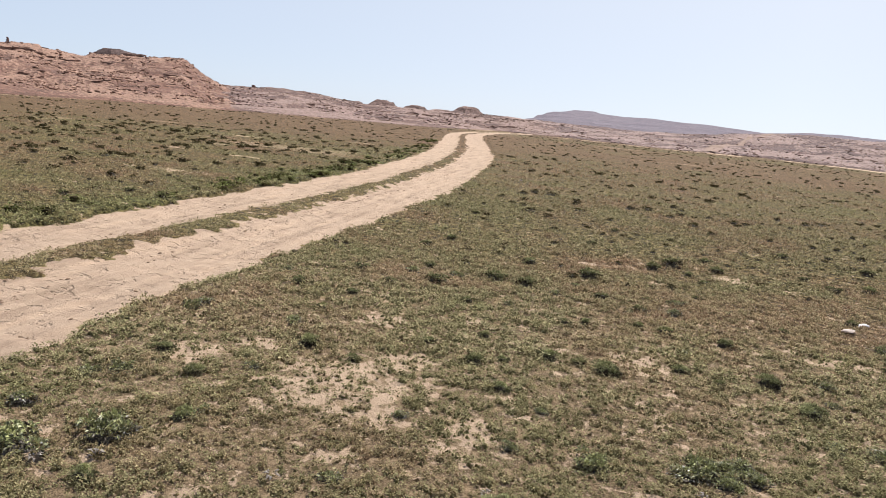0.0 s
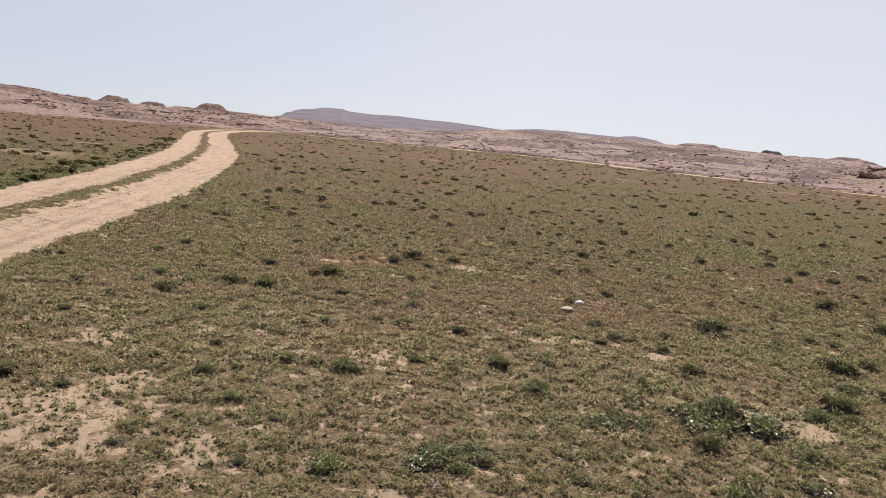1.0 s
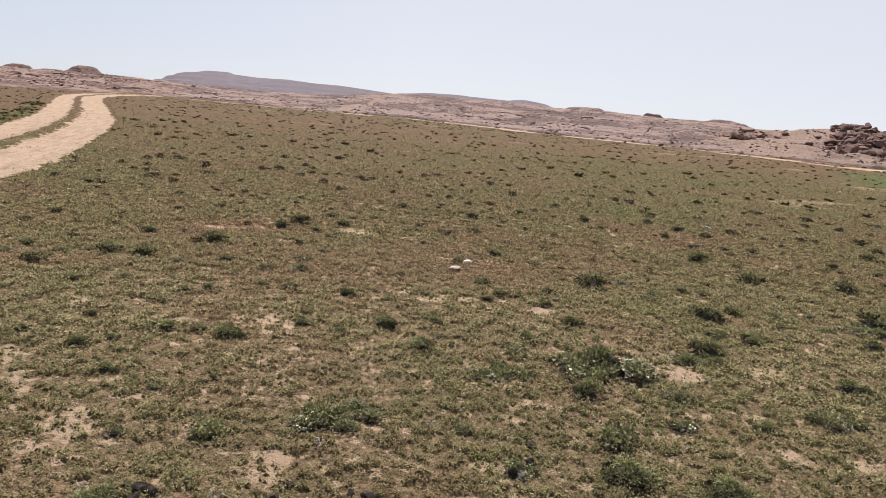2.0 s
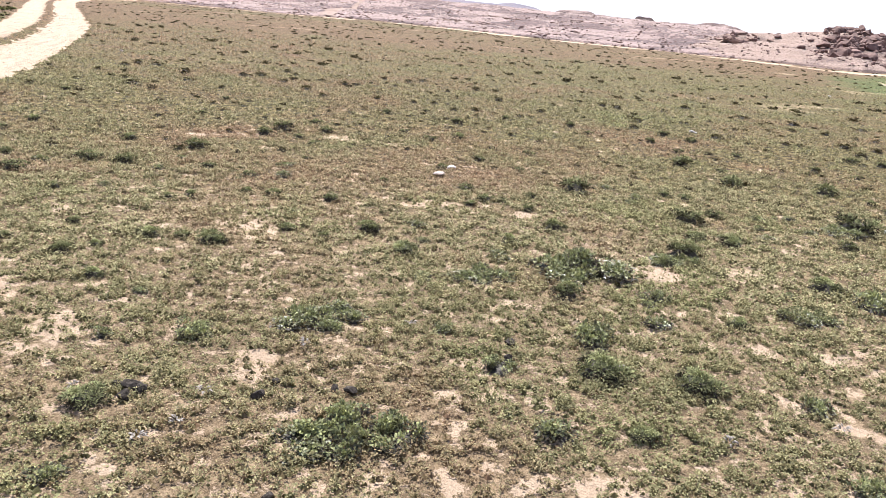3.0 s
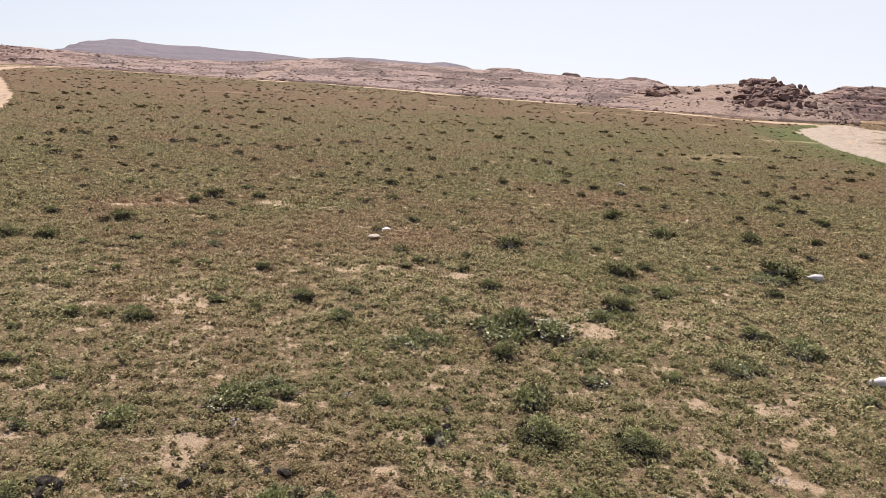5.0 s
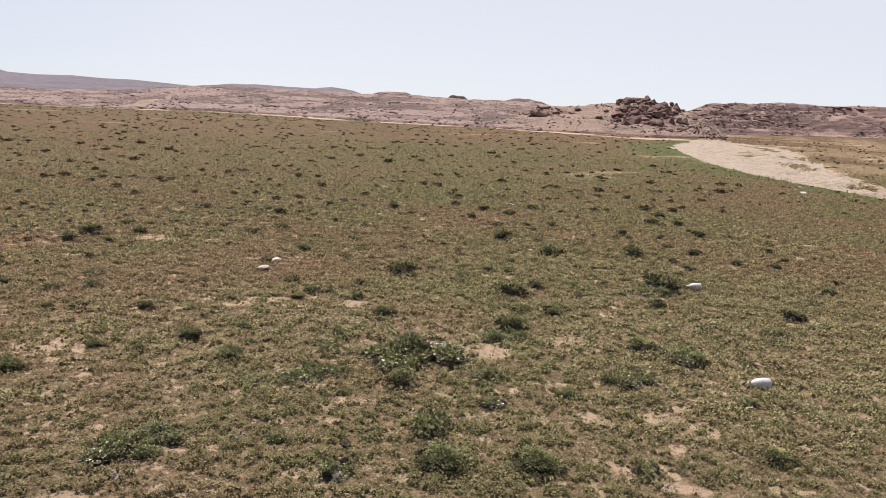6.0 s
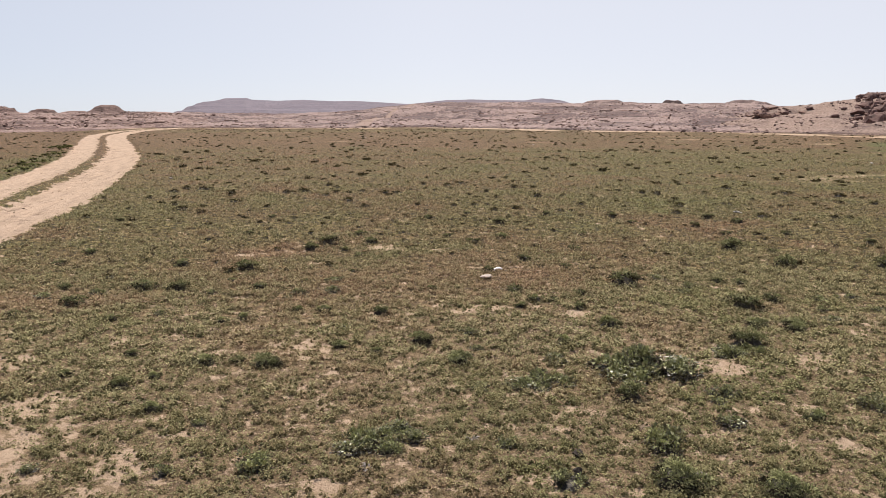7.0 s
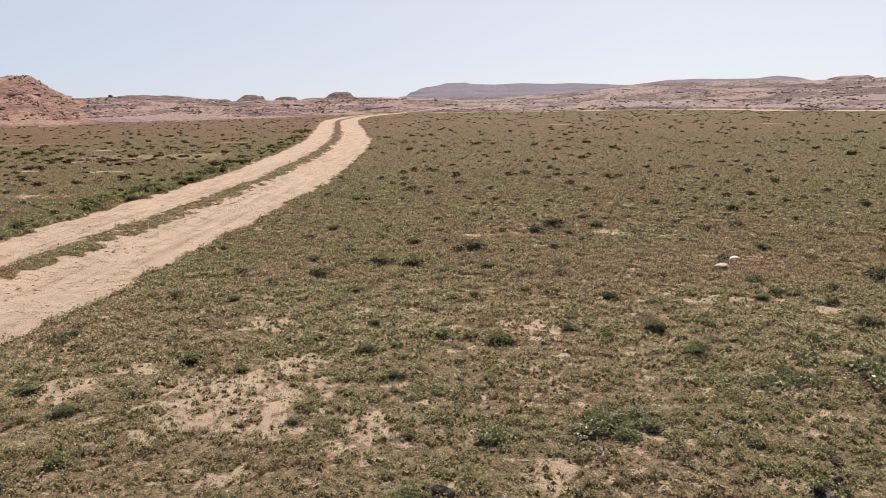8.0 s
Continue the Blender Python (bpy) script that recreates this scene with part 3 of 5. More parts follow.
def butte(az, half, el, dist, mat, label, seed, base=0.0):
    """A small flat-topped hill with a steep rim."""
    cx, cy = dist * math.sin(radians(az)), dist * math.cos(radians(az))
    wide, tall = dist * radians(half), EYE_Z + dist * math.tan(radians(el))
    n = 40
    g = np.linspace(-1.7, 1.7, n)
    a, b = np.meshgrid(g, g, indexing="ij")
    d = np.hypot(a, b * 0.9) + (fbm(a * 3 + seed, b * 3, 1.0, 4, 100 + seed) - 0.5) * 0.5
    z = tall * (0.93 * np.clip((1.65 - d) / 1.35, 0, 1) ** 0.9 + 0.07 * step01(0.7, 0.5, d)) + (fbm(a, b, 0.3, 4, 101 + seed) - 0.5) * tall * 0.12 * step01(1.5, 1.0, d) - 0.3 * step01(0.9, 1.5, d)
    v = np.stack([a * wide, b * wide, np.maximum(z, base - 0.5)], -1).reshape(-1, 3)
    ob = new("butte", quads_mesh("butte", v, grid_faces(n, n), mat))
    ob.matrix_basis = pose(cx, cy, 0, 0, 0, -az)
    return tagged(ob, label, "butte", kind="structure")


butte(-17.1, 1.25, 0.46, 210, DULL_ROCK, "small dark rounded rock butte", 1)
butte(-14.7, 1.1, 0.32, 230, DULL_ROCK, "small dark rock butte", 2)
butte(-10.8, 1.3, 0.58, 250, DULL_ROCK, "small flat-topped dark rock butte", 3)
butte(-19.2, 1.0, 0.2, 200, DULL_ROCK, "small dark rounded rock butte", 4)
butte(-12.8, 1.6, 0.18, 260, DULL_ROCK, "small dark rock butte", 5)
butte(24.0, 2.6, 0.96, 330, GREY_ROCK, "dark flat-topped butte behind the ridge", 6)
butte(28.8, 1.3, 0.92, 330, GREY_ROCK, "dark flat-topped butte behind the ridge", 7)
butte(33.6, 2.6, 0.92, 330, GREY_ROCK, "dark flat-topped butte behind the ridge", 8)


# ---- stones ----
def stone_bm(seed, flat=0.75, cuts=2):
    bm = bmesh.new()
    bmesh.ops.create_icosphere(bm, subdivisions=cuts, radius=0.5)
    r = random.Random(seed)
    planes = [(Vector((r.gauss(0, 1), r.gauss(0, 1), r.gauss(0, 0.8))).normalized(), r.uniform(0.24, 0.42)) for _ in range(11)]
    off = Vector((r.uniform(0, 50), r.uniform(0, 50), r.uniform(0, 50)))
    for v in bm.verts:
        p = v.co.copy()
        for nrm, d in planes:
            over = p.dot(nrm) - d
            if over > 0:
                p -= nrm * over * 0.97
        p *= 1 + 0.18 * noise.noise(p * 3 + off)
        v.co = Vector((p.x, p.y, p.z * flat))
    return bm


def stone_mesh(name, seed, mat, flat=0.75, cuts=2):
    bm = stone_bm(seed, flat, cuts)
    me = bpy.data.meshes.new(name)
    bm.to_mesh(me)
    bm.free()
    me.materials.append(mat)
    return me


BOULDERS = [stone_mesh("boulder", 20 + k, BOULDER, 0.8) for k in range(6)]


def slab_mesh(seed):
    """A broken plate: a rough many-sided outline with a stepped edge."""
    r3 = random.Random(seed)
    n = r3.randint(7, 10)
    turn = [2 * math.pi * (k + r3.uniform(-0.3, 0.3)) / n for k in range(n)]
    far = [r3.uniform(0.34, 0.55) for _ in range(n)]
    bm = bmesh.new()
    rings = []
    for z, scale in ((-0.14, 0.95), (-0.02, 1.0), (0.0, 0.9), (0.1, 0.93), (0.115, 0.8)):
        rings.append([bm.verts.new((far[k] * scale * math.cos(turn[k]) * 1.5 + r3.uniform(-0.02, 0.02), far[k] * scale * math.sin(turn[k]) + r3.uniform(-0.02, 0.02), z + r3.uniform(-0.02, 0.02))) for k in range(n)])
    for a, b in zip(rings[:-1], rings[1:]):
        for k in range(n):
            bm.faces.new((a[k], a[(k + 1) % n], b[(k + 1) % n], b[k]))
    bm.faces.new(rings[-1])
    me = bpy.data.meshes.new("rock")
    bm.to_mesh(me)
    bm.free()
    me.materials.append(SLAB)
    return me


SLABS = [slab_mesh(40 + k) for k in range(6)]


def on_slope(slope, az, r, size, mesh, name, label, category, group, r3, sink=0.3, extra=0.0):
    z = float(slope.z(az, r)) + size * (0.5 - sink) * 0.8 + extra
    ob = new(name, mesh)
    ob.matrix_basis = Matrix.LocRotScale((r * math.sin(radians(az)), r * math.cos(radians(az)), z), Euler((r3.uniform(-0.3, 0.3), r3.uniform(-0.3, 0.3), r3.uniform(0, 6.28))), (size * r3.uniform(0.85, 1.25), size * r3.uniform(0.85, 1.2), size * r3.uniform(0.8, 1.1)))
    return tagged(ob, label, category, group)


butte(-35.3, 2.9, 1.98, 119, CAP_ROCK, "dark flat rock cap on the red hill's crest", 11)
butte(42.3, 1.25, 0.72, 95, DARK_ROCK, "dark red-brown rock mass under the boulders", 9)
butte(44.2, 0.9, 0.35, 93, DARK_ROCK, "low dark red-brown rock mass among the boulders", 10)


def boulder_pile():
    r3 = random.Random(5)
    for k in range(230):
        a = min(max(r3.gauss(42.8, 1.5), 40.4), 46.4)
        r = r3.uniform(75, 105)
        size = r3.choice((0.35, 0.45, 0.6, 0.8, 1.2)) * r3.uniform(0.8, 1.2) * (1.3 - abs(a - 42.2) * 0.15)
        on_slope(KNOLL, a, r, size, r3.choice(BOULDERS), "boulder", "dark brown weathered boulder on the sandy knoll", "boulder", "boulders on the knoll", r3)
    for k in range(60):
        a, r = r3.uniform(39.5, 48), r3.uniform(72, 92)
        on_slope(KNOLL, a, r, r3.uniform(0.22, 0.6), r3.choice(BOULDERS), "boulder", "small dark boulder at the knoll's foot", "boulder", "boulders on the knoll", r3)
    on_slope(KNOLL, 39.1, 84, 0.85, BOULDERS[2], "boulder", "lone squarish boulder on the bare sand slope", "boulder", "", r3)
    for k in range(30):
        a, r = r3.gauss(35.2, 0.6), r3.uniform(84, 98)
        on_slope(KNOLL, a, r, r3.uniform(0.4, 1.0), r3.choice(BOULDERS), "boulder", "dark broken rock of a low outcrop", "boulder", "rocks of the outcrop", r3)
    for k in range(22):
        a, r = r3.gauss(35.3, 0.7), r3.uniform(84, 98)
        on_slope(KNOLL, a, r, r3.uniform(0.6, 1.15), r3.choice(SLABS), "rock", "dark tilted rock slab in a low outcrop", "rock", "rocks of the outcrop", r3)


def ledges(slope, a0, a1, u0, u1, runs, lo, hi, label, group, seed, lift=0.0):
    """Broken plates in rows along the slope's layers."""
    r3 = random.Random(seed)
    for k in range(runs):
        a, u = r3.uniform(a0, a1), r3.uniform(u0, u1)
        for j in range(r3.randint(2, 6)):
            r0, rc = slope.reach(np.array(a))
            r, size = float(r0 + u * (rc - r0)), lo + (hi - lo) * r3.random() ** 2
            ob = new("rock", r3.choice(SLABS))
            ob.matrix_basis = Matrix.LocRotScale((r * math.sin(radians(a)), r * math.cos(radians(a)), float(slope.z(a, r)) - 0.02 * size + lift), Euler((r3.uniform(-0.12, 0.12), r3.uniform(-0.12, 0.12), -radians(a) + r3.gauss(0, 0.35))), (size * r3.uniform(0.9, 1.7), size * r3.uniform(0.7, 1.2), size * r3.uniform(0.5, 1.3)))
            tagged(ob, label, "rock", group)
            a += math.degrees(size / r) * r3.uniform(1.0, 1.7)
            u += r3.uniform(-0.012, 0.012)


def knobs():
    """A little stone stack on the red hill and a squat boulder on the low slope's crest."""
    r3 = random.Random(31)
    r = 117.0
    a = -41.7
    z = float(LEFT_HILL.z(a, r))
    for size, up in ((0.9, 0.1), (0.55, 0.45), (0.34, 0.74)):
        ob = new("boulder", BOULDERS[r3.randrange(6)])
        ob.matrix_basis = Matrix.LocRotScale((r * math.sin(radians(a)), r * math.cos(radians(a)), z + up), Euler((0, 0, r3.uniform(0, 6))), (size, size, size * 0.95))
        tagged(ob, "dark stone of a small stack on the hill's crest", "boulder", "stacked stones")
    for a, size in ((-26.3, 0.9), (-25.8, 0.6)):
        on_slope(LOW_SLOPE, a, 132, size, BOULDERS[1], "boulder", "squat boulder on the crest of the low slope", "boulder", "", r3, 0.2)


def trail():
    """A pale worn way up the stony ridge."""
    n, m = 90, 9
    u = np.linspace(0.02, 0.97, n)
    az = np.interp(u, [0.0, 0.12, 0.3, 0.6, 1.0], [TRAIL_AZ[0], TRAIL_AZ[1], TRAIL_AZ[2], TRAIL_AZ[3], TRAIL_AZ[4]])
    half = np.interp(u, [0, 0.1, 0.25, 1.0], [0.7, 0.6, 0.24, 0.18])
    uu, ss = np.meshgrid(u, np.linspace(-1, 1, m), indexing="ij")
    aa = az[:, None] + ss * half[:, None] + (fbm(uu * 30, ss * 0, 1.0, 3, 130) - 0.5) * 0.5
    r0, rc = RIDGE.reach(aa)
    r = r0 + uu * (rc - r0)
    z = RIDGE.z(aa, r) + 0.14 * (1 - np.abs(ss) ** 3) - 0.05
    v = np.stack([r * np.sin(np.radians(aa)), r * np.cos(np.radians(aa)), z], -1).reshape(-1, 3)
    me = quads_mesh("trail", v, grid_faces(n, m), TRAIL, True)
    return tagged(new("trail", me), "pale sandy trail worn up the stony ridge", "trail", kind="structure")


TRAIL_AZ = (6.5, 6.9, 8.4, 9.4, 10.3)
trail()
knobs()
boulder_pile()
ledges(LEFT_HILL, -44, -31.5, 0.15, 0.85, 14, 0.4, 1.1, "broken sandstone slab on the red hill", "slabs on the red hill", 1)
ledges(LEFT_HILL, -36.8, -35.4, 0.98, 1.0, 5, 0.6, 1.1, "dark cap slab on the hill's crest", "cap slabs", 2, 0.2)
ledges(LEFT_HILL, -42.5, -40.4, 0.97, 1.0, 3, 0.9, 1.5, "pale cap slab on the hill's crest", "cap slabs", 3)
ledges(DARK_RIDGE, 45.6, 59, 0.3, 0.97, 18, 0.5, 1.7, "dark varnished slab of the rocky ridge", "slabs on the dark ridge", 4)
ledges(RIDGE, -8, 33, 0.05, 0.8, 34, 0.3, 1.0, "thin brown ledge slab on the stony ridge", "slabs on the stony ridge", 5)
ledges(LOW_SLOPE, -29, -8, 0.1, 0.8, 11, 0.35, 0.9, "reddish slab on the low slope", "slabs on the low slope", 6)


def rubble(slope, a0, a1, count, lo, hi, mat, label, seed, low=0.0):
    """Loose stones too many to count, one mesh."""
    g = np.random.default_rng(seed)
    bm = stone_bm(seed, 0.6, 1)
    base = np.array([v.co[:] for v in bm.verts])
    tri = np.array([[v.index for v in f.verts] for f in bm.faces])
    bm.free()
    a, u = g.uniform(a0, a1, count * 3), g.uniform(low, 1.0, count * 3)
    pick = np.argsort(-(fbm(a * 0.8, u * 7, 1.0, 4, seed) + g.normal(0, 0.16, count * 3)))[:count]
    a, u = a[pick], u[pick]
    r0, rc = slope.reach(a)
    r = r0 + u * (rc - r0)
    size = lo + (hi - lo) * g.random(count) ** 2.5
    turn = g.uniform(0, 6.28, count)
    c, s = np.cos(turn), np.sin(turn)
    shape = base[None] * (size[:, None] * g.uniform(0.6, 1.4, (count, 3)))[:, None, :]
    x = shape[..., 0] * c[:, None] - shape[..., 1] * s[:, None] + (r * np.sin(np.radians(a)))[:, None]
    y = shape[..., 0] * s[:, None] + shape[..., 1] * c[:, None] + (r * np.cos(np.radians(a)))[:, None]
    z = shape[..., 2] + (slope.z(a, r) + size * 0.05)[:, None]
    f = (tri[None] + (np.arange(count) * len(base))[:, None, None]).reshape(-1, 3)
    ob = new("rubble", quads_mesh("rubble", np.stack([x, y, z], -1).reshape(-1, 3), f, mat))
    return tagged(ob, label, "rubble", kind="stuff")


rubble(LEFT_HILL, -46, -28, 4800, 0.1, 0.5, CHIPS, "loose red-brown stones on the hill", 201, 0.05)
rubble(LOW_SLOPE, -31, -6, 3800, 0.12, 0.5, DULL_CHIPS, "loose reddish stones on the slope", 202, 0.08)
rubble(RIDGE, -10, 38, 5000, 0.16, 0.55, GREY_CHIPS, "loose stones on the ridge", 203)
rubble(KNOLL, 32, 47, 1400, 0.08, 0.45, GREY_CHIPS, "small stones on the sandy knoll", 204)
rubble(DARK_RIDGE, 44.5, 60, 1700, 0.2, 0.9, GREY_CHIPS, "dark broken stones on the ridge", 205)


# ---- herbs ----
def kites(base, yaw, pitch, length, width, fold=0.25):
    """Leaves as folded kites: root, two shoulders, tip."""
    d = np.stack([np.cos(yaw) * np.cos(pitch), np.sin(yaw) * np.cos(pitch), np.sin(pitch)], -1)
    side = np.stack([-np.sin(yaw), np.cos(yaw), 0 * yaw], -1)
    up = np.cross(d, side)
    mid = base + d * (length * 0.5)[:, None] + up * (fold * width)[:, None]
    tip = base + d * length[:, None] - np.array([0, 0, 1.0]) * (0.12 * length)[:, None]
    v = np.stack([base, mid + side * (width / 2)[:, None], tip, mid - side * (width / 2)[:, None]], 1)
    return v.reshape(-1, 3)


def slips(base, yaw, pitch, length, width):
    """Plain three-cornered leaves, narrow at the root."""
    d = np.stack([np.cos(yaw) * np.cos(pitch), np.sin(yaw) * np.cos(pitch), np.sin(pitch)], -1)
    side = np.stack([-np.sin(yaw), np.cos(yaw), 0 * yaw], -1) * (width / 2)[:, None]
    end = base + d * length[:, None]
    return np.stack([base, end + side, end - side], 1).reshape(-1, 3)


def lumps(x, y):
    """Where the mat swells into clumps a hand wide."""
    return step01(0.4, 0.58, fbm(x, y * 1.2, 0.085, 2, 33))


def shade_hearts(x, y, z, wide, tall, g, corners):
    """Low pyramids for the shade in the middles of small tufts: four leaning sides that meet in a point."""
    n = len(x)
    t = g.uniform(0, 6.283, (n, 1)) + np.arange(4) * 1.5708
    low = wide[:, None] * g.uniform(0.7, 1.15, (n, 4))
    a = np.stack([x[:, None] + low * np.cos(t), y[:, None] + low * np.sin(t), z[:, None] + 0 * t - 0.006], -1)
    b = np.stack([x + wide * g.normal(0, 0.25, n), y + wide * g.normal(0, 0.25, n), z + tall], -1)[:, None, :]
    f = np.array([[0, 1, 4, 3], [2, 3, 4, 1]] if corners == 4 else [[0, 1, 4], [1, 2, 4], [2, 3, 4], [3, 0, 4]])
    return np.concatenate([a, b], 1).reshape(-1, 3), (f[None] + (np.arange(n) * 5)[:, None, None]).reshape(-1, corners)


def herb_mat(r_in, r_out, density, leaves, size, leaf, label, seed, corners=3, a0=-48, a1=62):
    """The low cover between two distances: cushions of small leaves, so many to the square metre, thinning out into the next ring; one mesh."""
    g = np.random.default_rng(seed)
    lo, hi = 0.8 * r_in, 1.25 * r_out
    tufts = int(density * radians(a1 - a0) / 2 * (hi ** 2 - lo ** 2))
    a = np.radians(g.uniform(a0, a1, tufts))
    r = np.sqrt(g.uniform(lo ** 2, hi ** 2, tufts))
    x, y = r * np.sin(a), r * np.cos(a)
    cov, swell = cover_at(x, y), lumps(x, y)
    keep = g.random(tufts) < np.maximum(cov * 1.04, 0.38 * (cov > 0.08) * (np.abs(track_side(x, y)) > 1.5)) * (0.62 + 0.42 * swell) * step01(0.8, 1.25, r / r_in) * step01(1.25, 0.8, r / r_out)
    keep &= (np.abs(track_side(x, y)) > 1.25) | (cov > 0.45)
    keep &= ~((road_side(x, y) < 0.95) & (y < 52))
    x, y, cov, swell = x[keep], y[keep], cov[keep], swell[keep]
    k = len(x)
    s = track_side(x, y)
    on_strip = np.abs(s) < 0.6
    fringe = step01(1.2, 1.4, np.abs(s)) * step01(2.3, 1.6, np.abs(s)) * (s < 0)
    big = size * np.clip(np.exp(g.normal(-0.08, 0.36, k)), 0.4, 1.7) * (0.62 + 0.85 * fbm(x, y, 0.7, 2, 35)) * (0.6 + 0.4 * cov) * (0.75 + 0.35 * swell) * np.where(on_strip, 1.1, 1.0) * (1 + 0.5 * fringe)
    dry = np.clip(dry_at(x, y) + g.normal(0, 0.2, k), 0, 1)
    dry = np.where(on_strip, np.clip(dry + 0.1, 0, 1), dry * (1 - 0.5 * fringe))
    z = ground_z(x, y) + 0.009 * swell - 0.002
    z = np.where(on_strip, -0.055 + 0.05 * step01(0.42, 0.1, np.abs(s + 0.06)), z)
    i = np.repeat(np.arange(k), leaves)
    yaw, up = g.uniform(0, 6.283, len(i)), g.random(len(i)) ** 0.8
    squeeze, turn = g.uniform(0.6, 1.0, k), g.uniform(0, 3.1416, k)
    out = np.sqrt(1 - up ** 2) * big[i] * g.uniform(0.75, 1.1, len(i))
    px, py = np.cos(yaw) * out, np.sin(yaw) * out * squeeze[i]
    c, sn = np.cos(turn)[i], np.sin(turn)[i]
    tall = big * g.uniform(0.7, 1.25, k)
    base = np.stack([x[i] + px * c - py * sn, y[i] + px * sn + py * c, z[i] + tall[i] * up * g.uniform(0.75, 1.1, len(i))], -1)
    pitch = np.clip(0.75 * np.arcsin(up) - 0.15 + g.normal(0, 0.45, len(i)), -0.7, 1.4)
    length = leaf * g.uniform(0.6, 1.35, len(i)) * (0.65 + 0.35 * big[i] / size)
    width = length * g.uniform(0.55, 0.9, len(i))
    v = (kites if corners == 4 else slips)(base, yaw + turn[i] + g.normal(0, 0.6, len(i)), pitch, length, width)
    f = np.arange(len(v)).reshape(-1, corners)
    tone = g.random(k)
    lush = lush_at(x, y) * ~on_strip
    fl = dict(dry=np.repeat(dry[i], corners), tone=np.repeat(tone[i], corners), lush=np.repeat(lush[i], corners))
    hv, hf = shade_hearts(x, y, z, np.minimum(big, size) * 0.95, np.minimum(tall, size) * 0.55, g, corners)
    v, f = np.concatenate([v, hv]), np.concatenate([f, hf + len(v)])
    # Their tone lies below the leaves': shade between leaves put into the colour.
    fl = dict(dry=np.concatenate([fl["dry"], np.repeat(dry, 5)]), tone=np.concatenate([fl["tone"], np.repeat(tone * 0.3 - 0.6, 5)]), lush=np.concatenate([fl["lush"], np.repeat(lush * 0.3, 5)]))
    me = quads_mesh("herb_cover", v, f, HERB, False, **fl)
    return tagged(new("herb_cover", me), label, "herbs", kind="stuff")


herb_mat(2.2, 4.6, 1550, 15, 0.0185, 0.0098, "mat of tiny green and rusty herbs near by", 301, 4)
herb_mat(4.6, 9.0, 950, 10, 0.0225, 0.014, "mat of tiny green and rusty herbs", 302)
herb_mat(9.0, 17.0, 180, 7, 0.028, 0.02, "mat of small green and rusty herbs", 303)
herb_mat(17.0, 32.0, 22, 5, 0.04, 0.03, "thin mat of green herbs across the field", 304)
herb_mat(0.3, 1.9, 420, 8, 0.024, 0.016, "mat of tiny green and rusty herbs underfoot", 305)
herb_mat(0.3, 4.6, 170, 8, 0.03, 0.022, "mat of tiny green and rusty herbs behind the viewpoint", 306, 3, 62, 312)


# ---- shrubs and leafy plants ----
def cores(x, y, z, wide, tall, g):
    """Low solid cores that close up the insides of plants: six sides and a flat top each."""
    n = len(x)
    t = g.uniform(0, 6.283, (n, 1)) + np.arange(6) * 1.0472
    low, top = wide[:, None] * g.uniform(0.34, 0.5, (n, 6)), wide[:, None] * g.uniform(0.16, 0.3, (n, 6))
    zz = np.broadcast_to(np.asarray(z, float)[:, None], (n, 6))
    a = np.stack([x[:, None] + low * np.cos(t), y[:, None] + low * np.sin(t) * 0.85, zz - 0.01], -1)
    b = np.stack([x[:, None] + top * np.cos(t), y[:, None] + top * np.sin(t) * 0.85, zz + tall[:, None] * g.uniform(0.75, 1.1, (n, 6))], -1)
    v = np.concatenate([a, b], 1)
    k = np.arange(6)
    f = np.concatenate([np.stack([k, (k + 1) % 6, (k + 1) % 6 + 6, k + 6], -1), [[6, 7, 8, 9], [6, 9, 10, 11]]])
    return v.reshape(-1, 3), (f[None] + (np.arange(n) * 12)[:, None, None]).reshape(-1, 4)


def shrub_meshes(seed, blades, height, leaf, wide, mat, heads, stray=0.45, lump=0.15, spread=0.36, core=0.55):
    """Leaves and shaded core of a plant one metre wide, to be scaled: lumps of leaves that point outwards."""
    g = np.random.default_rng(seed)
    hy, ho = g.uniform(0, 6.283, heads), np.sqrt(g.random(heads)) * spread
    hx, hyy = np.cos(hy) * ho, np.sin(hy) * ho
    hz = height * (1 - (ho / 0.5) ** 2) * g.uniform(0.3, 0.72, heads)
    hs = lump * g.uniform(0.6, 1.35, heads)
    i = g.integers(0, heads, blades)
    yaw, up = g.uniform(0, 6.283, blades), g.uniform(-0.15, 1.0, blades)
    far = hs[i] * g.uniform(0.45, 1.0, blades)
    flat = np.sqrt(1 - up ** 2) * far
    base = np.stack([hx[i] + np.cos(yaw) * flat, hyy[i] + np.sin(yaw) * flat, np.clip(hz[i] + up * far * 0.9, 0.0, None)], -1)
    pitch = np.clip(np.arcsin(up) + g.normal(0, stray, blades), -0.6, 1.5)
    length = leaf * g.uniform(0.55, 1.3, blades)
    v = kites(base, yaw + g.normal(0, stray, blades), pitch, length, length * wide * g.uniform(0.7, 1.3, blades))
    # Lower leaves turn to the near-black dry colours, as painted base shade.
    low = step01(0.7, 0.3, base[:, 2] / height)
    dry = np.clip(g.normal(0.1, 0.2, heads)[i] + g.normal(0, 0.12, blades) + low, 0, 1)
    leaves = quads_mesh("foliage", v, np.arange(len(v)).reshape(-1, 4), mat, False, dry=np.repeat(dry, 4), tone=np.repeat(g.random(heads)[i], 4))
    # This near-black core stands for the shade at the shrub's base.
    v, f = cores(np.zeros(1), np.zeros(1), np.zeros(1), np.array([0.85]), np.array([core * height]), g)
    base = quads_mesh("shaded_core", v, f, SHADED_TWIGS)
    return base, leaves


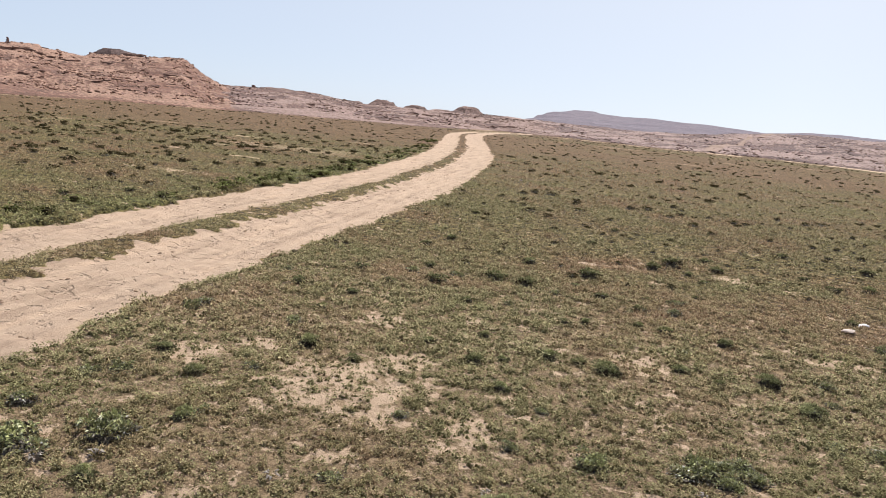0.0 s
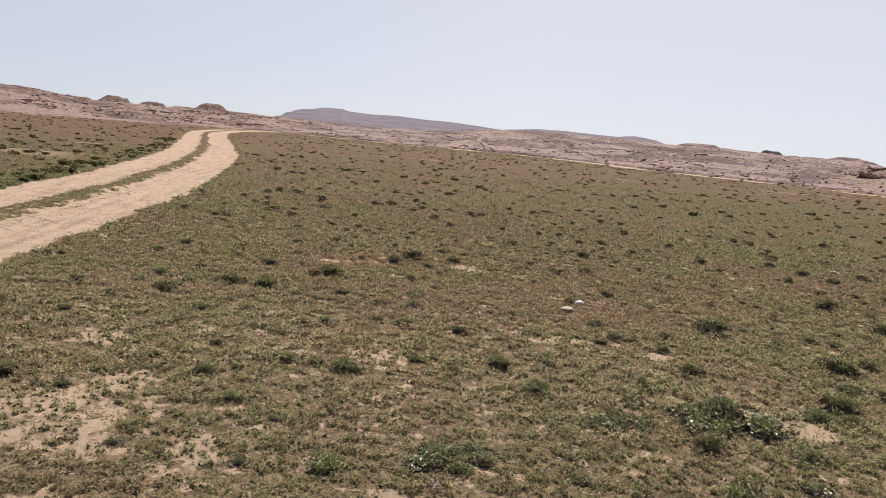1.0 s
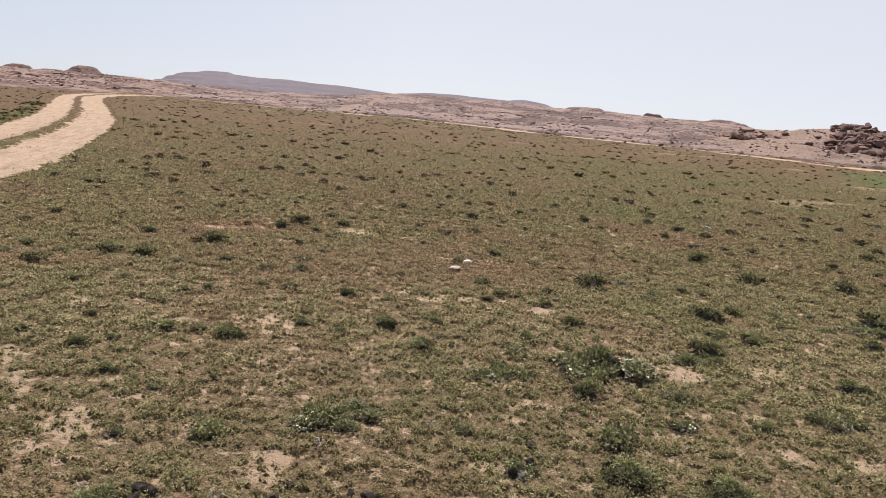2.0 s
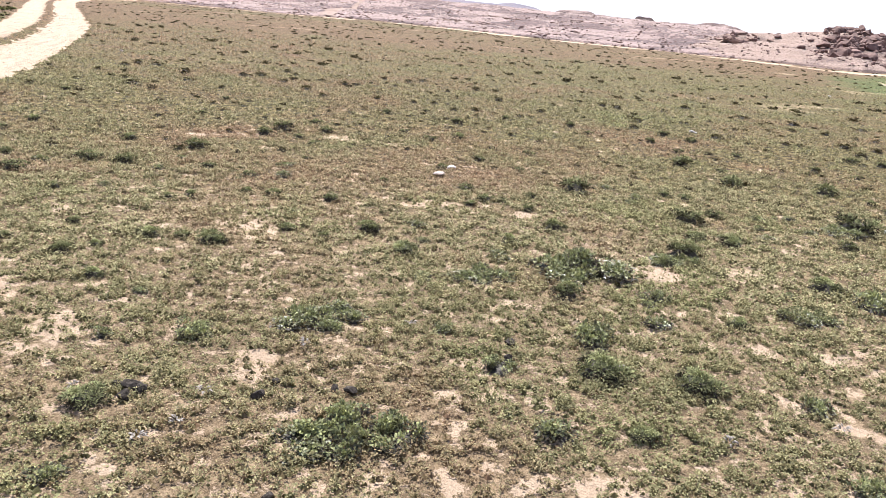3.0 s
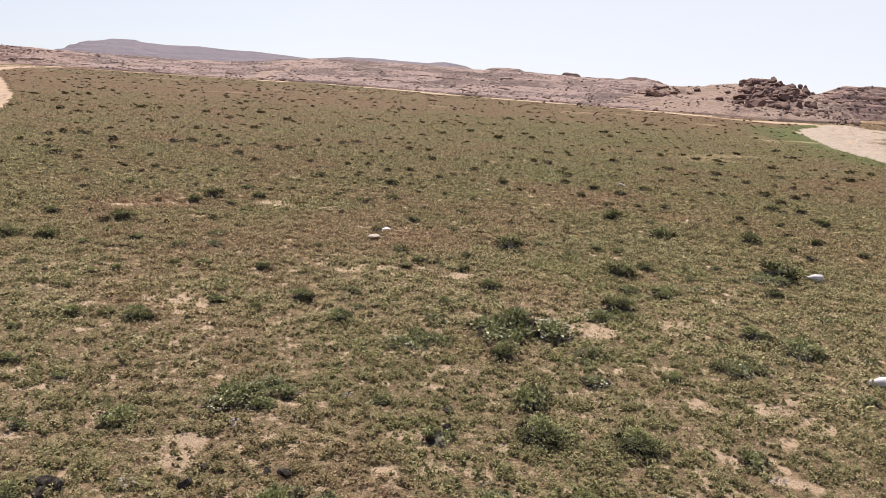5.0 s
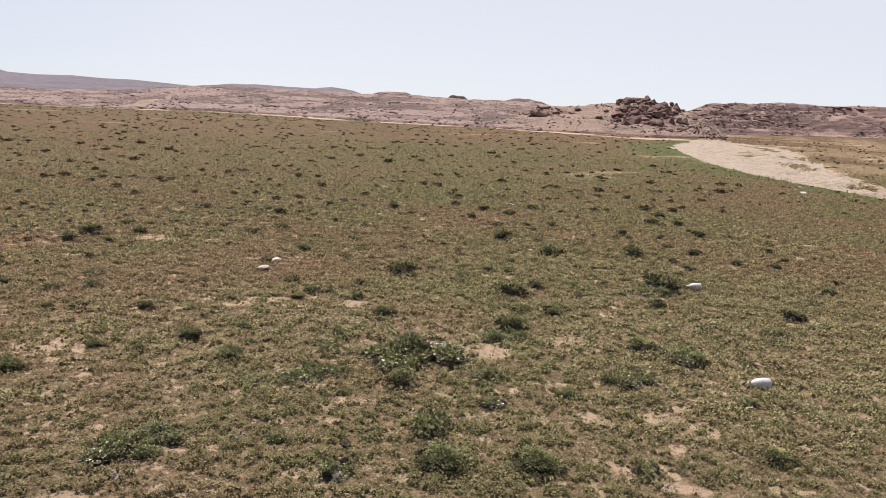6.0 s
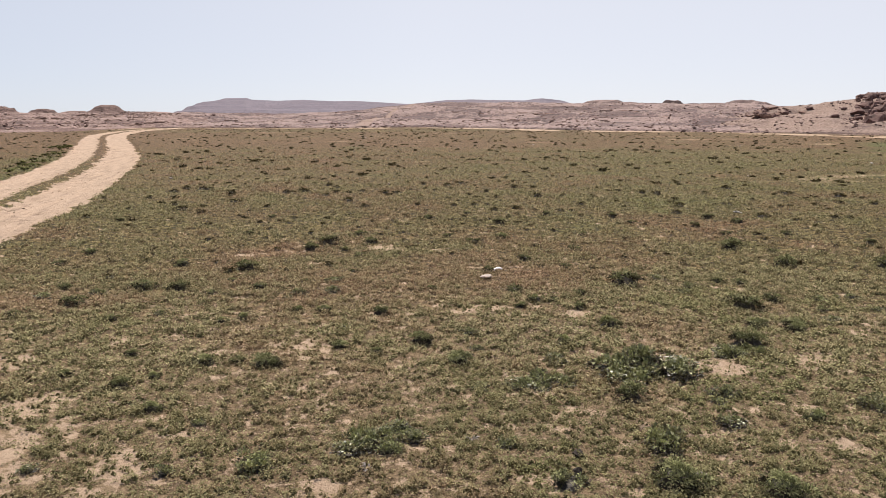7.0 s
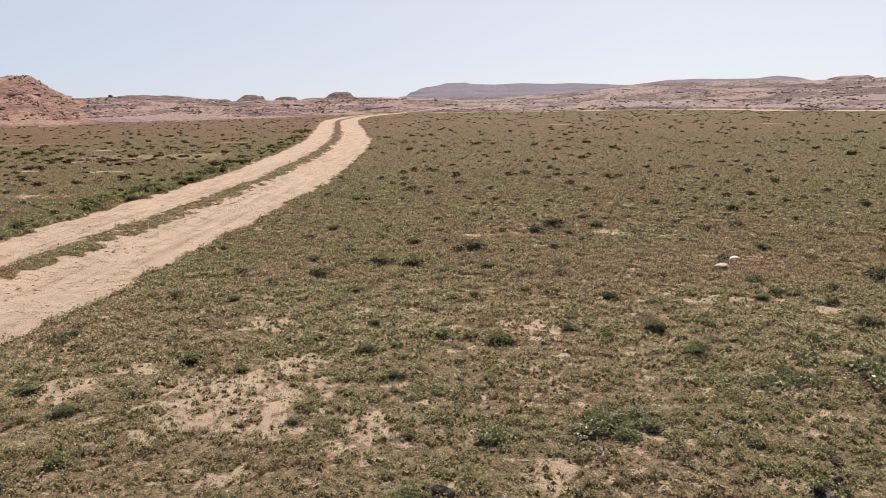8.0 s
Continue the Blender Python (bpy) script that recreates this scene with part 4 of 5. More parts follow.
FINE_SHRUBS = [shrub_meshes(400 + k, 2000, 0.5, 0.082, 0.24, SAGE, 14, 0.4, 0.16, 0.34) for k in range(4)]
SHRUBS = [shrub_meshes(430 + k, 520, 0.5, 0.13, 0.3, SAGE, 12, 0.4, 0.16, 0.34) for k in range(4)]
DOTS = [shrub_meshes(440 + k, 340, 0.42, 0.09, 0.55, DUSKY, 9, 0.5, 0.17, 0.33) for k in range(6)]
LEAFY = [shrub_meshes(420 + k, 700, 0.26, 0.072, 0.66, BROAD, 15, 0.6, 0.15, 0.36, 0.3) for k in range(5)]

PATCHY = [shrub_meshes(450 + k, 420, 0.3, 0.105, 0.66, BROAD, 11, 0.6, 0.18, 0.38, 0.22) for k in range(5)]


def plant(kind, x, y, wide, name, label, category, group, r3, squash=1.0):
    shade_core, leaves = r3.choice(kind)
    root = new(name)
    root.empty_display_size = 0.05
    under(new("shaded_core", shade_core), root)
    under(new("foliage", leaves), root)
    z = float(ground_z(x, y))
    root.matrix_basis = Matrix.LocRotScale((x, y, z), Euler((r3.uniform(-0.1, 0.1), r3.uniform(-0.1, 0.1), r3.uniform(0, 6.28))), (wide * 1.1, wide * r3.uniform(0.85, 1.1), wide * squash * r3.uniform(0.8, 1.1)))
    return tagged(root, label, category, group)


# shrubs from near to far: x, y, width
SHRUBS_NEAR = [
    (-0.41, 2.89, 0.17), (1.74, 2.4, 0.12), (2.49, 1.84, 0.17), (-2.05, 2.49, 0.12), (1.81, 2.93, 0.25), (2.2, 2.74, 0.22), (3.34, 2.34, 0.17), (-2.28, 3.74, 0.12),
    (-0.6, 4.34, 0.13), (2.88, 3.42, 0.13), (2.08, 3.96, 0.21), (-1.57, 4.44, 0.1), (-0.84, 4.77, 0.13), (-2.66, 4.05, 0.13), (-0.67, 4.91, 0.09), (0.01, 4.96, 0.2),
    (1.26, 4.8, 0.18), (-1.94, 4.58, 0.17), (-0.17, 5.09, 0.06), (-0.38, 5.12, 0.15), (0.76, 5.12, 0.07), (-1.22, 5.07, 0.11), (0.52, 5.31, 0.12), (1.1, 5.32, 0.19),
    (2.08, 5.05, 0.14), (-0.88, 5.42, 0.08), (3.95, 3.99, 0.22), (3.32, 4.67, 0.25), (2.56, 5.33, 0.17), (-2.2, 5.53, 0.09), (-0.33, 6.12, 0.06), (0.92, 6.11, 0.14),
]
SHRUBS_CLOSE = [
    (-0.17, 6.2, 0.11), (0.47, 6.25, 0.13), (3.69, 5.13, 0.17), (0.26, 6.33, 0.07), (3.92, 4.98, 0.21), (-2.14, 6.06, 0.11), (2.55, 5.9, 0.12), (2.11, 6.09, 0.08),
    (-1.2, 6.43, 0.11), (2.28, 6.22, 0.14), (2.44, 6.2, 0.1), (-2.68, 6.16, 0.12), (3.94, 5.66, 0.25), (-1.97, 6.64, 0.12), (4.96, 4.9, 0.18), (2.22, 6.62, 0.16),
    (1.49, 6.83, 0.1), (2.78, 6.43, 0.12), (5.8, 4.17, 0.21), (-1.61, 7, 0.23), (4.33, 5.84, 0.16), (-0.06, 7.27, 0.15), (-2.39, 7.06, 0.16), (-0.8, 7.45, 0.2),
    (3.36, 6.74, 0.33), (-1.13, 7.53, 0.22), (5.51, 5.41, 0.34), (4.28, 6.62, 0.12), (4.45, 6.51, 0.12), (0.88, 7.85, 0.09), (-1.85, 7.71, 0.13), (2.26, 7.63, 0.12),
]
SHRUBS_MID = [
    (0.21, 8.11, 0.1), (3.31, 7.41, 0.11), (0.46, 8.12, 0.07), (-0.38, 8.16, 0.14), (-3.28, 7.49, 0.12), (3.09, 7.58, 0.16), (2.86, 7.73, 0.1), (-0.21, 8.24, 0.3),
    (0.65, 8.23, 0.14), (-1.54, 8.12, 0.14), (4.19, 7.15, 0.1), (5.29, 6.46, 0.11), (5.44, 6.38, 0.1), (6.11, 5.82, 0.12), (4.77, 6.98, 0.12), (7.06, 4.77, 0.19),
    (2.83, 8.17, 0.18), (-0.89, 8.67, 0.23), (-0.53, 8.7, 0.06), (1.04, 8.77, 0.15), (4.49, 7.63, 0.09), (-3.02, 8.34, 0.1), (2.1, 8.63, 0.09), (6.51, 6.05, 0.17),
    (3.95, 8, 0.09), (1.51, 8.8, 0.1), (-3.16, 8.37, 0.1), (1.12, 8.94, 0.07), (5.48, 7.27, 0.33), (-1.3, 9.06, 0.11), (0.91, 9.21, 0.15), (-2.21, 8.99, 0.16),
]
SHRUBS_ONWARD = [
    (6.65, 6.47, 0.16), (3.59, 8.6, 0.18), (0.11, 9.39, 0.12), (0.52, 9.38, 0.25), (6.47, 6.9, 0.3), (3.22, 8.91, 0.06), (7.28, 6.09, 0.15), (7.59, 5.81, 0.17),
    (-0.32, 9.73, 0.13), (0.76, 9.73, 0.3), (2.57, 9.44, 0.23), (-2.03, 9.59, 0.2), (7.19, 6.67, 0.21), (1.29, 9.74, 0.22), (1.71, 9.77, 0.1), (5.9, 8.04, 0.17),
    (5.54, 8.36, 0.32), (3.01, 9.7, 0.25), (6.43, 7.87, 0.1), (-1.5, 10.07, 0.07), (2.36, 9.94, 0.16), (-0.03, 10.31, 0.08), (-0.74, 10.29, 0.12), (4.58, 9.29, 0.08),
    (1.5, 10.35, 0.12), (1.23, 10.39, 0.2), (4.15, 9.67, 0.15), (1.82, 10.46, 0.11), (8.4, 6.58, 0.2), (0.58, 10.68, 0.11), (3.88, 10.09, 0.1), (-0.27, 10.82, 0.17),
]
SHRUBS_FIELD = [
    (3.55, 10.23, 0.08), (6.98, 8.31, 0.1), (6.4, 8.93, 0.14), (3.11, 10.57, 0.11), (7.78, 7.88, 0.18), (1.27, 11.02, 0.08), (7.45, 8.27, 0.21), (6.12, 9.38, 0.16),
    (0.02, 11.22, 0.08), (8.86, 6.95, 0.13), (6.52, 9.26, 0.12), (2.03, 11.24, 0.12), (3.37, 10.96, 0.25), (6.91, 9.18, 0.17), (3.05, 11.12, 0.12), (8.49, 7.84, 0.22),
    (-7.37, 9.06, 0.2), (5.46, 10.41, 0.12), (2.74, 11.44, 0.12), (0.29, 11.77, 0.09), (-6.41, 9.91, 0.17), (-7.79, 8.87, 0.1), (-0.86, 11.78, 0.12), (1.57, 11.71, 0.09),
    (5.31, 10.58, 0.16), (3.3, 11.37, 0.1), (6.1, 10.15, 0.21), (-0.12, 11.93, 0.09), (8.69, 8.22, 0.12), (2.44, 11.73, 0.19), (4.49, 11.21, 0.07), (9.48, 7.5, 0.12),
]
SHRUBS_BEYOND = [
    (3.03, 11.77, 0.11), (4.38, 11.38, 0.11), (-7.01, 10.05, 0.18), (0.4, 12.3, 0.07), (8.67, 8.77, 0.13), (6.89, 10.29, 0.24), (-7.46, 9.89, 0.13), (0.06, 12.41, 0.16),
    (5.3, 11.27, 0.2), (4.87, 11.47, 0.09), (9.97, 7.52, 0.11), (8.96, 8.72, 0.22), (3.16, 12.1, 0.15), (8.7, 9.03, 0.26), (3.96, 11.91, 0.13), (4.42, 11.82, 0.17),
    (-2.23, 12.51, 0.19), (-0.45, 12.71, 0.11), (6.11, 11.19, 0.11), (6.75, 10.86, 0.22), (7.91, 10.28, 0.13), (5.56, 11.85, 0.15), (3.75, 12.58, 0.17), (2.63, 12.87, 0.08),
    (2.06, 13, 0.1), (4.82, 12.25, 0.14), (5.01, 12.21, 0.14), (7.66, 10.79, 0.23), (4.46, 12.47, 0.08), (-1.09, 13.21, 0.17), (-7.35, 11.08, 0.21), (6.58, 11.56, 0.18),
]
SHRUBS_OUT = [
    (-2.82, 13.06, 0.14), (-7.79, 10.96, 0.1), (1.62, 13.35, 0.16), (9.41, 9.61, 0.26), (4.21, 12.8, 0.18), (-8.23, 10.79, 0.14), (8.74, 10.46, 0.2), (8.11, 11.05, 0.16),
    (8.93, 10.4, 0.14), (-0.03, 13.78, 0.16), (3.25, 13.42, 0.14), (-1.46, 13.75, 0.28), (2.63, 13.63, 0.14), (3.62, 13.43, 0.14), (3.88, 13.45, 0.1), (5.48, 12.97, 0.19),
    (-2.32, 13.92, 0.14), (9.79, 10.37, 0.21), (7.09, 12.38, 0.25), (-8.12, 11.75, 0.15), (10.15, 10.06, 0.23), (-8.46, 11.64, 0.21), (1.46, 14.45, 0.28), (-0.62, 14.77, 0.26),
    (-1.65, 14.71, 0.24), (8.08, 12.41, 0.15), (-7.93, 12.58, 0.09), (8.85, 11.98, 0.17), (10.69, 10.38, 0.17), (11.19, 9.88, 0.17), (-9.57, 11.47, 0.11), (3.42, 14.69, 0.09),
]
SHRUBS_FAR = [
    (2.9, 14.81, 0.15), (4.36, 14.53, 0.16), (6.54, 13.79, 0.11), (5.16, 14.4, 0.22), (6.21, 14.18, 0.14), (5.69, 14.48, 0.09), (11.67, 10.31, 0.14), (1.1, 15.59, 0.25),
    (8.33, 13.23, 0.09), (-10.36, 11.79, 0.16), (4, 15.23, 0.09), (-9.13, 12.89, 0.12), (8.98, 13.01, 0.14), (-0.75, 15.8, 0.16), (10.19, 12.17, 0.16), (-9.88, 12.51, 0.12),
    (11.27, 11.28, 0.16), (-2.27, 15.81, 0.16), (10.69, 11.87, 0.16), (11.1, 11.58, 0.14), (2.58, 15.85, 0.16), (2.37, 15.89, 0.16), (-8.24, 13.99, 0.14), (4.46, 15.62, 0.12),
    (1.35, 16.19, 0.19), (-0.74, 16.23, 0.21), (0.39, 16.27, 0.29), (-3.13, 15.99, 0.1), (7.72, 14.37, 0.24), (3.44, 16.03, 0.07), (1.93, 16.31, 0.17), (7.51, 14.62, 0.17),
]
SHRUBS_FARTHER = [
    (2.96, 16.24, 0.1), (12.13, 11.28, 0.17), (0.73, 16.55, 0.29), (-9.1, 13.94, 0.15), (7.17, 15.03, 0.15), (8.73, 14.28, 0.17), (3.34, 16.55, 0.12), (-1.96, 16.98, 0.2),
    (4.5, 16.49, 0.1), (11.02, 13.19, 0.3), (13.21, 11.03, 0.1), (5.31, 16.39, 0.2), (1.47, 17.24, 0.13), (10.34, 13.9, 0.3), (-1.36, 17.38, 0.31), (2.42, 17.37, 0.15),
    (3.96, 17.15, 0.23), (12.95, 11.99, 0.1), (1.33, 17.68, 0.18), (-1.77, 17.66, 0.23), (-8.67, 15.55, 0.13), (-11.89, 13.26, 0.13), (-11.61, 13.55, 0.18), (3.49, 17.5, 0.21),
    (6.79, 16.53, 0.08), (12.45, 12.9, 0.26), (7.53, 16.27, 0.11), (14.24, 10.91, 0.11), (-7.95, 16.16, 0.13), (-10.68, 14.52, 0.32), (4.4, 17.53, 0.29), (9.84, 15.25, 0.27),
]
SHRUBS_EDGE = [
    (11.88, 13.81, 0.11), (12.92, 12.9, 0.13), (12.3, 13.61, 0.11), (-11.61, 14.3, 0.14), (1.08, 18.55, 0.14), (13.61, 12.88, 0.14), (5.44, 17.94, 0.16), (8.86, 16.55, 0.27),
    (5.76, 17.9, 0.17), (-1.56, 18.78, 0.14), (-7.78, 17.17, 0.19), (-0.95, 18.85, 0.19), (14.12, 12.62, 0.41), (-8.78, 16.82, 0.14), (8.34, 17.38, 0.17), (14.56, 12.71, 0.17),
    (5.47, 18.77, 0.2), (-10.83, 16.34, 0.17), (-12.65, 15.04, 0.2), (3.9, 19.28, 0.12), (5.87, 18.89, 0.2), (-0.29, 19.81, 0.15), (0.94, 19.86, 0.26), (15.75, 12.24, 0.15),
    (13.78, 14.6, 0.32), (6.63, 19.12, 0.12), (1.64, 20.27, 0.18), (-9.7, 17.98, 0.18), (13.29, 15.87, 0.27), (2.41, 20.59, 0.33), (12.88, 16.25, 0.27), (12.24, 16.82, 0.18),
]
SHRUBS_LAST = [
    (-12.59, 16.61, 0.15), (-0.77, 20.88, 0.15), (15.15, 14.62, 0.15), (11.22, 18.02, 0.19), (-10.99, 18.29, 0.16), (15.9, 14.25, 0.37), (-0.1, 21.36, 0.16), (-14.16, 16.02, 0.19),
    (-11.49, 18.04, 0.22), (16.29, 14.01, 0.25), (12.26, 17.89, 0.22), (-7.47, 20.44, 0.25), (6.99, 20.67, 0.22), (2.21, 21.73, 0.16), (-10.82, 19, 0.16), (13.32, 17.38, 0.22),
    (5.75, 21.18, 0.13), (-8.09, 20.74, 0.16), (14.24, 17.43, 0.17), (4.94, 22.13, 0.13), (-10.05, 20.35, 0.23), (9.34, 20.69, 0.4), (7.96, 21.68, 0.27), (-14.7, 17.83, 0.2),
    (0.49, 23.18, 0.24), (3.94, 22.9, 0.14), (-9.07, 21.63, 0.24), (-12.97, 19.67, 0.21), (-10.84, 20.97, 0.24), (10.67, 21.21, 0.28), (15.34, 18.27, 0.17), (-1.75, 24.02, 0.25),
]
SHRUBS_RIM = [
    (2.03, 24.04, 0.28), (15.86, 18.25, 0.32), (17, 17.29, 0.28), (14.61, 19.42, 0.18), (-2.08, 24.27, 0.25), (-16.22, 18.27, 0.25), (-14.89, 19.55, 0.18), (9.3, 22.81, 0.32),
    (3.82, 24.48, 0.4), (13.71, 20.69, 0.25), (-2.65, 25.05, 0.33), (11.12, 22.67, 0.3), (-16.04, 20.06, 0.26), (-11.04, 23.31, 0.38), (10.72, 23.48, 0.19), (-16.55, 19.87, 0.3),
    (15.15, 21.55, 0.19), (-17.05, 20.11, 0.19), (-13.79, 22.65, 0.23), (1.5, 26.51, 0.31), (-1.59, 26.57, 0.27), (-2.23, 26.85, 0.2), (13, 23.66, 0.28), (18.64, 19.74, 0.32),
    (-0.48, 27.16, 0.36), (-10.87, 24.96, 0.2), (0.1, 27.42, 0.24), (-13.1, 24.14, 0.32), (-15.63, 22.64, 0.28), (14.69, 23.27, 0.28), (8.21, 26.31, 0.2), (7.08, 26.67, 0.24),
]
SHRUBS_END = [
    (3.36, 27.43, 0.4), (-1.25, 27.72, 0.16), (8.85, 26.31, 0.28), (-14.84, 23.68, 0.29), (-16.57, 23.08, 0.29), (2.19, 28.39, 0.25), (9.94, 26.97, 0.29), (-3.21, 28.71, 0.3),
    (10.54, 26.95, 0.25), (2.88, 29.1, 0.26), (17.26, 23.71, 0.22), (-0.76, 29.38, 0.17), (0.8, 29.41, 0.17), (11.92, 26.91, 0.22), (15.56, 25.13, 0.39), (11.57, 27.63, 0.18),
    (4.24, 29.86, 0.18), (16.34, 25.4, 0.22), (-16.59, 25.38, 0.27), (4.06, 30.24, 0.18), (-13.98, 27.33, 0.27), (-15.51, 26.67, 0.23), (-12.79, 28.55, 0.28), (-16.61, 27.72, 0.28),
    (-11.37, 30.81, 0.29), (-2.56, 34.17, 0.2), (-3.44, 34.13, 0.35), (-0.38, 34.38, 0.25), (-12.89, 32.07, 0.3), (14.74, 31.49, 0.2), (-15.65, 31.13, 0.36), (3.58, 34.76, 0.31),
]
SHRUBS_OUTER = [
    (18.36, 31.65, 0.27), (20.17, 30.71, 0.22), (17.08, 32.61, 0.27), (-13.87, 36, 0.28), (3.07, 38.66, 0.28), (22.37, 32.37, 0.4), (11.52, 37.88, 0.23), (-15.52, 37.11, 0.3),
    (14.5, 38.25, 0.24), (19.82, 40.38, 0.33),
]
SHRUBS_AT = SHRUBS_NEAR + SHRUBS_CLOSE + SHRUBS_MID + SHRUBS_ONWARD + SHRUBS_FIELD + SHRUBS_BEYOND + SHRUBS_OUT + SHRUBS_FAR + SHRUBS_FARTHER
FAR_SHRUBS_AT = SHRUBS_EDGE + SHRUBS_LAST + SHRUBS_RIM + SHRUBS_END + SHRUBS_OUTER
LEAFY_AT = [
    (-0.05, 3.55, 0.17), (0.6, 3.65, 0.32), (2.35, 4.36, 0.49), (1.67, 4.31, 0.32), (3.17, 4.57, 0.29), (1.95, 3.31, 0.26), (1.34, 3.05, 0.16),
    (3.44, 3.5, 0.27), (4.04, 3.63, 0.26), (5.35, 5.33, 0.33), (0.55, 2.54, 0.36), (0.76, 2.49, 0.2), (2.39, 1.91, 0.15), (-1.99, 3.2, 0.15),
    (-2.23, 2.87, 0.26), (-2.49, 2.64, 0.25),
]


def plants():
    r3 = random.Random(9)
    taken = SHRUBS_AT + LEAFY_AT
    for x, y, wide in SHRUBS_AT:
        r = math.hypot(x, y)
        if r < 8 or (r < 13 and wide > 0.14):
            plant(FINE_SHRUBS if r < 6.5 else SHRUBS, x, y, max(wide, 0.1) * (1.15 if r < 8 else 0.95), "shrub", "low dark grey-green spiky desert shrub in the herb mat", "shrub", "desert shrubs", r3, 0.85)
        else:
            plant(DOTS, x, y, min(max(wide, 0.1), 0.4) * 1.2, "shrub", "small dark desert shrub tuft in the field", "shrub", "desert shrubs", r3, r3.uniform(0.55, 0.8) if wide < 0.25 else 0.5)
    for x, y, wide in LEAFY_AT:
        if wide < 0.27:
            plant(LEAFY, x, y, wide * 1.2, "leafy_plant", "low green broad-leaved desert plant", "plant", "leafy plants", r3, 1.1)
            continue
        for k in range(13):
            turn, off = k * 2.4 + r3.uniform(-0.4, 0.4), wide * 0.62 * math.sqrt((k + 0.3) / 13)
            plant(PATCHY, x + off * math.cos(turn), y + 0.7 * off * math.sin(turn), wide * r3.uniform(0.3, 0.55), "leafy_plant", "low green broad-leaved desert plant in a loose patch", "plant", "leafy plants", r3, r3.uniform(0.7, 1.25))
    made = 0
    while made < 70:
        a, r = radians(r3.uniform(-44, 60)), math.sqrt(r3.uniform(2.4 ** 2, 8.0 ** 2))
        x, y = r * math.sin(a), r * math.cos(a)
        if any((x - p[0]) ** 2 + (y - p[1]) ** 2 < 0.12 for p in taken) or float(cover_at(x, y)) < 0.7 or abs(float(track_side(np.array(x), np.array(y)))) < 1.6:
            continue
        made += 1
        plant(PATCHY, x, y, r3.uniform(0.08, 0.17), "leafy_plant", "small low green desert plant among the herbs", "plant", "leafy plants", r3, 1.0)


plants()


def far_tufts(count, seed, r_in, r_out, leaves, scale=1.0, given=(), a0=-48, a1=60):
    """Flat dark mounds in loose drifts, one mesh."""
    g = np.random.default_rng(seed)
    a, r = np.radians(g.uniform(a0, a1, count)), np.sqrt(g.uniform(r_in ** 2, r_out ** 2, count))
    x, y = r * np.sin(a), r * np.cos(a)
    keep = (cover_at(x, y) > 0.55) & (g.random(count) < 0.65 + 0.35 * step01(0.42, 0.56, fbm(x * 0.6, y, 5, 3, 51))) & (np.abs(track_side(x, y)) > 1.6)
    x, y = x[keep], y[keep]
    wide = scale * (0.09 + 0.26 * g.random(len(x)) ** 2)
    known = np.array(given).reshape(-1, 3)
    x, y, wide = np.concatenate([x, known[:, 0]]), np.concatenate([y, known[:, 1]]), np.concatenate([wide, np.minimum(known[:, 2], 0.38)])
    i = np.repeat(np.arange(len(x)), leaves)
    yaw = g.uniform(0, 6.283, len(i))
    out = np.sqrt(g.random(len(i))) * 0.4
    top = 0.27 * wide[i] * (1 - (out / 0.5) ** 2) * g.uniform(0.3, 1, len(i))
    base = np.stack([x[i] + np.cos(yaw) * out * wide[i], y[i] + np.sin(yaw) * out * wide[i] * 0.8, ground_z(x, y)[i] + top], -1)
    length = np.maximum(wide[i], 0.12) * g.uniform(0.1, 0.24, len(i))
    v = kites(base, yaw, np.radians(g.uniform(-10, 45, len(i))), length, length * 0.8)
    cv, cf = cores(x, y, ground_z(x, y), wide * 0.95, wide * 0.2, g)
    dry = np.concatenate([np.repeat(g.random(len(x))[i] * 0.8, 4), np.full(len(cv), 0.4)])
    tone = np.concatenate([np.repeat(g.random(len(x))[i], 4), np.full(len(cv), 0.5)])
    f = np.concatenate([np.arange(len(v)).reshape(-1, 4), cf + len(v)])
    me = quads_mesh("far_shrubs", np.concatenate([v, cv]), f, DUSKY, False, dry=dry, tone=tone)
    return tagged(new("far_shrubs", me), "scattered small dark shrubs across the far field", "shrubs", kind="stuff")


far_tufts(900, 499, 9.0, 32.0, 26, 0.55, FAR_SHRUBS_AT)
far_tufts(520, 498, 15.0, 36.0, 20, 1.0, (), -46, -17)
far_tufts(4200, 500, 33.0, 86.0, 7)


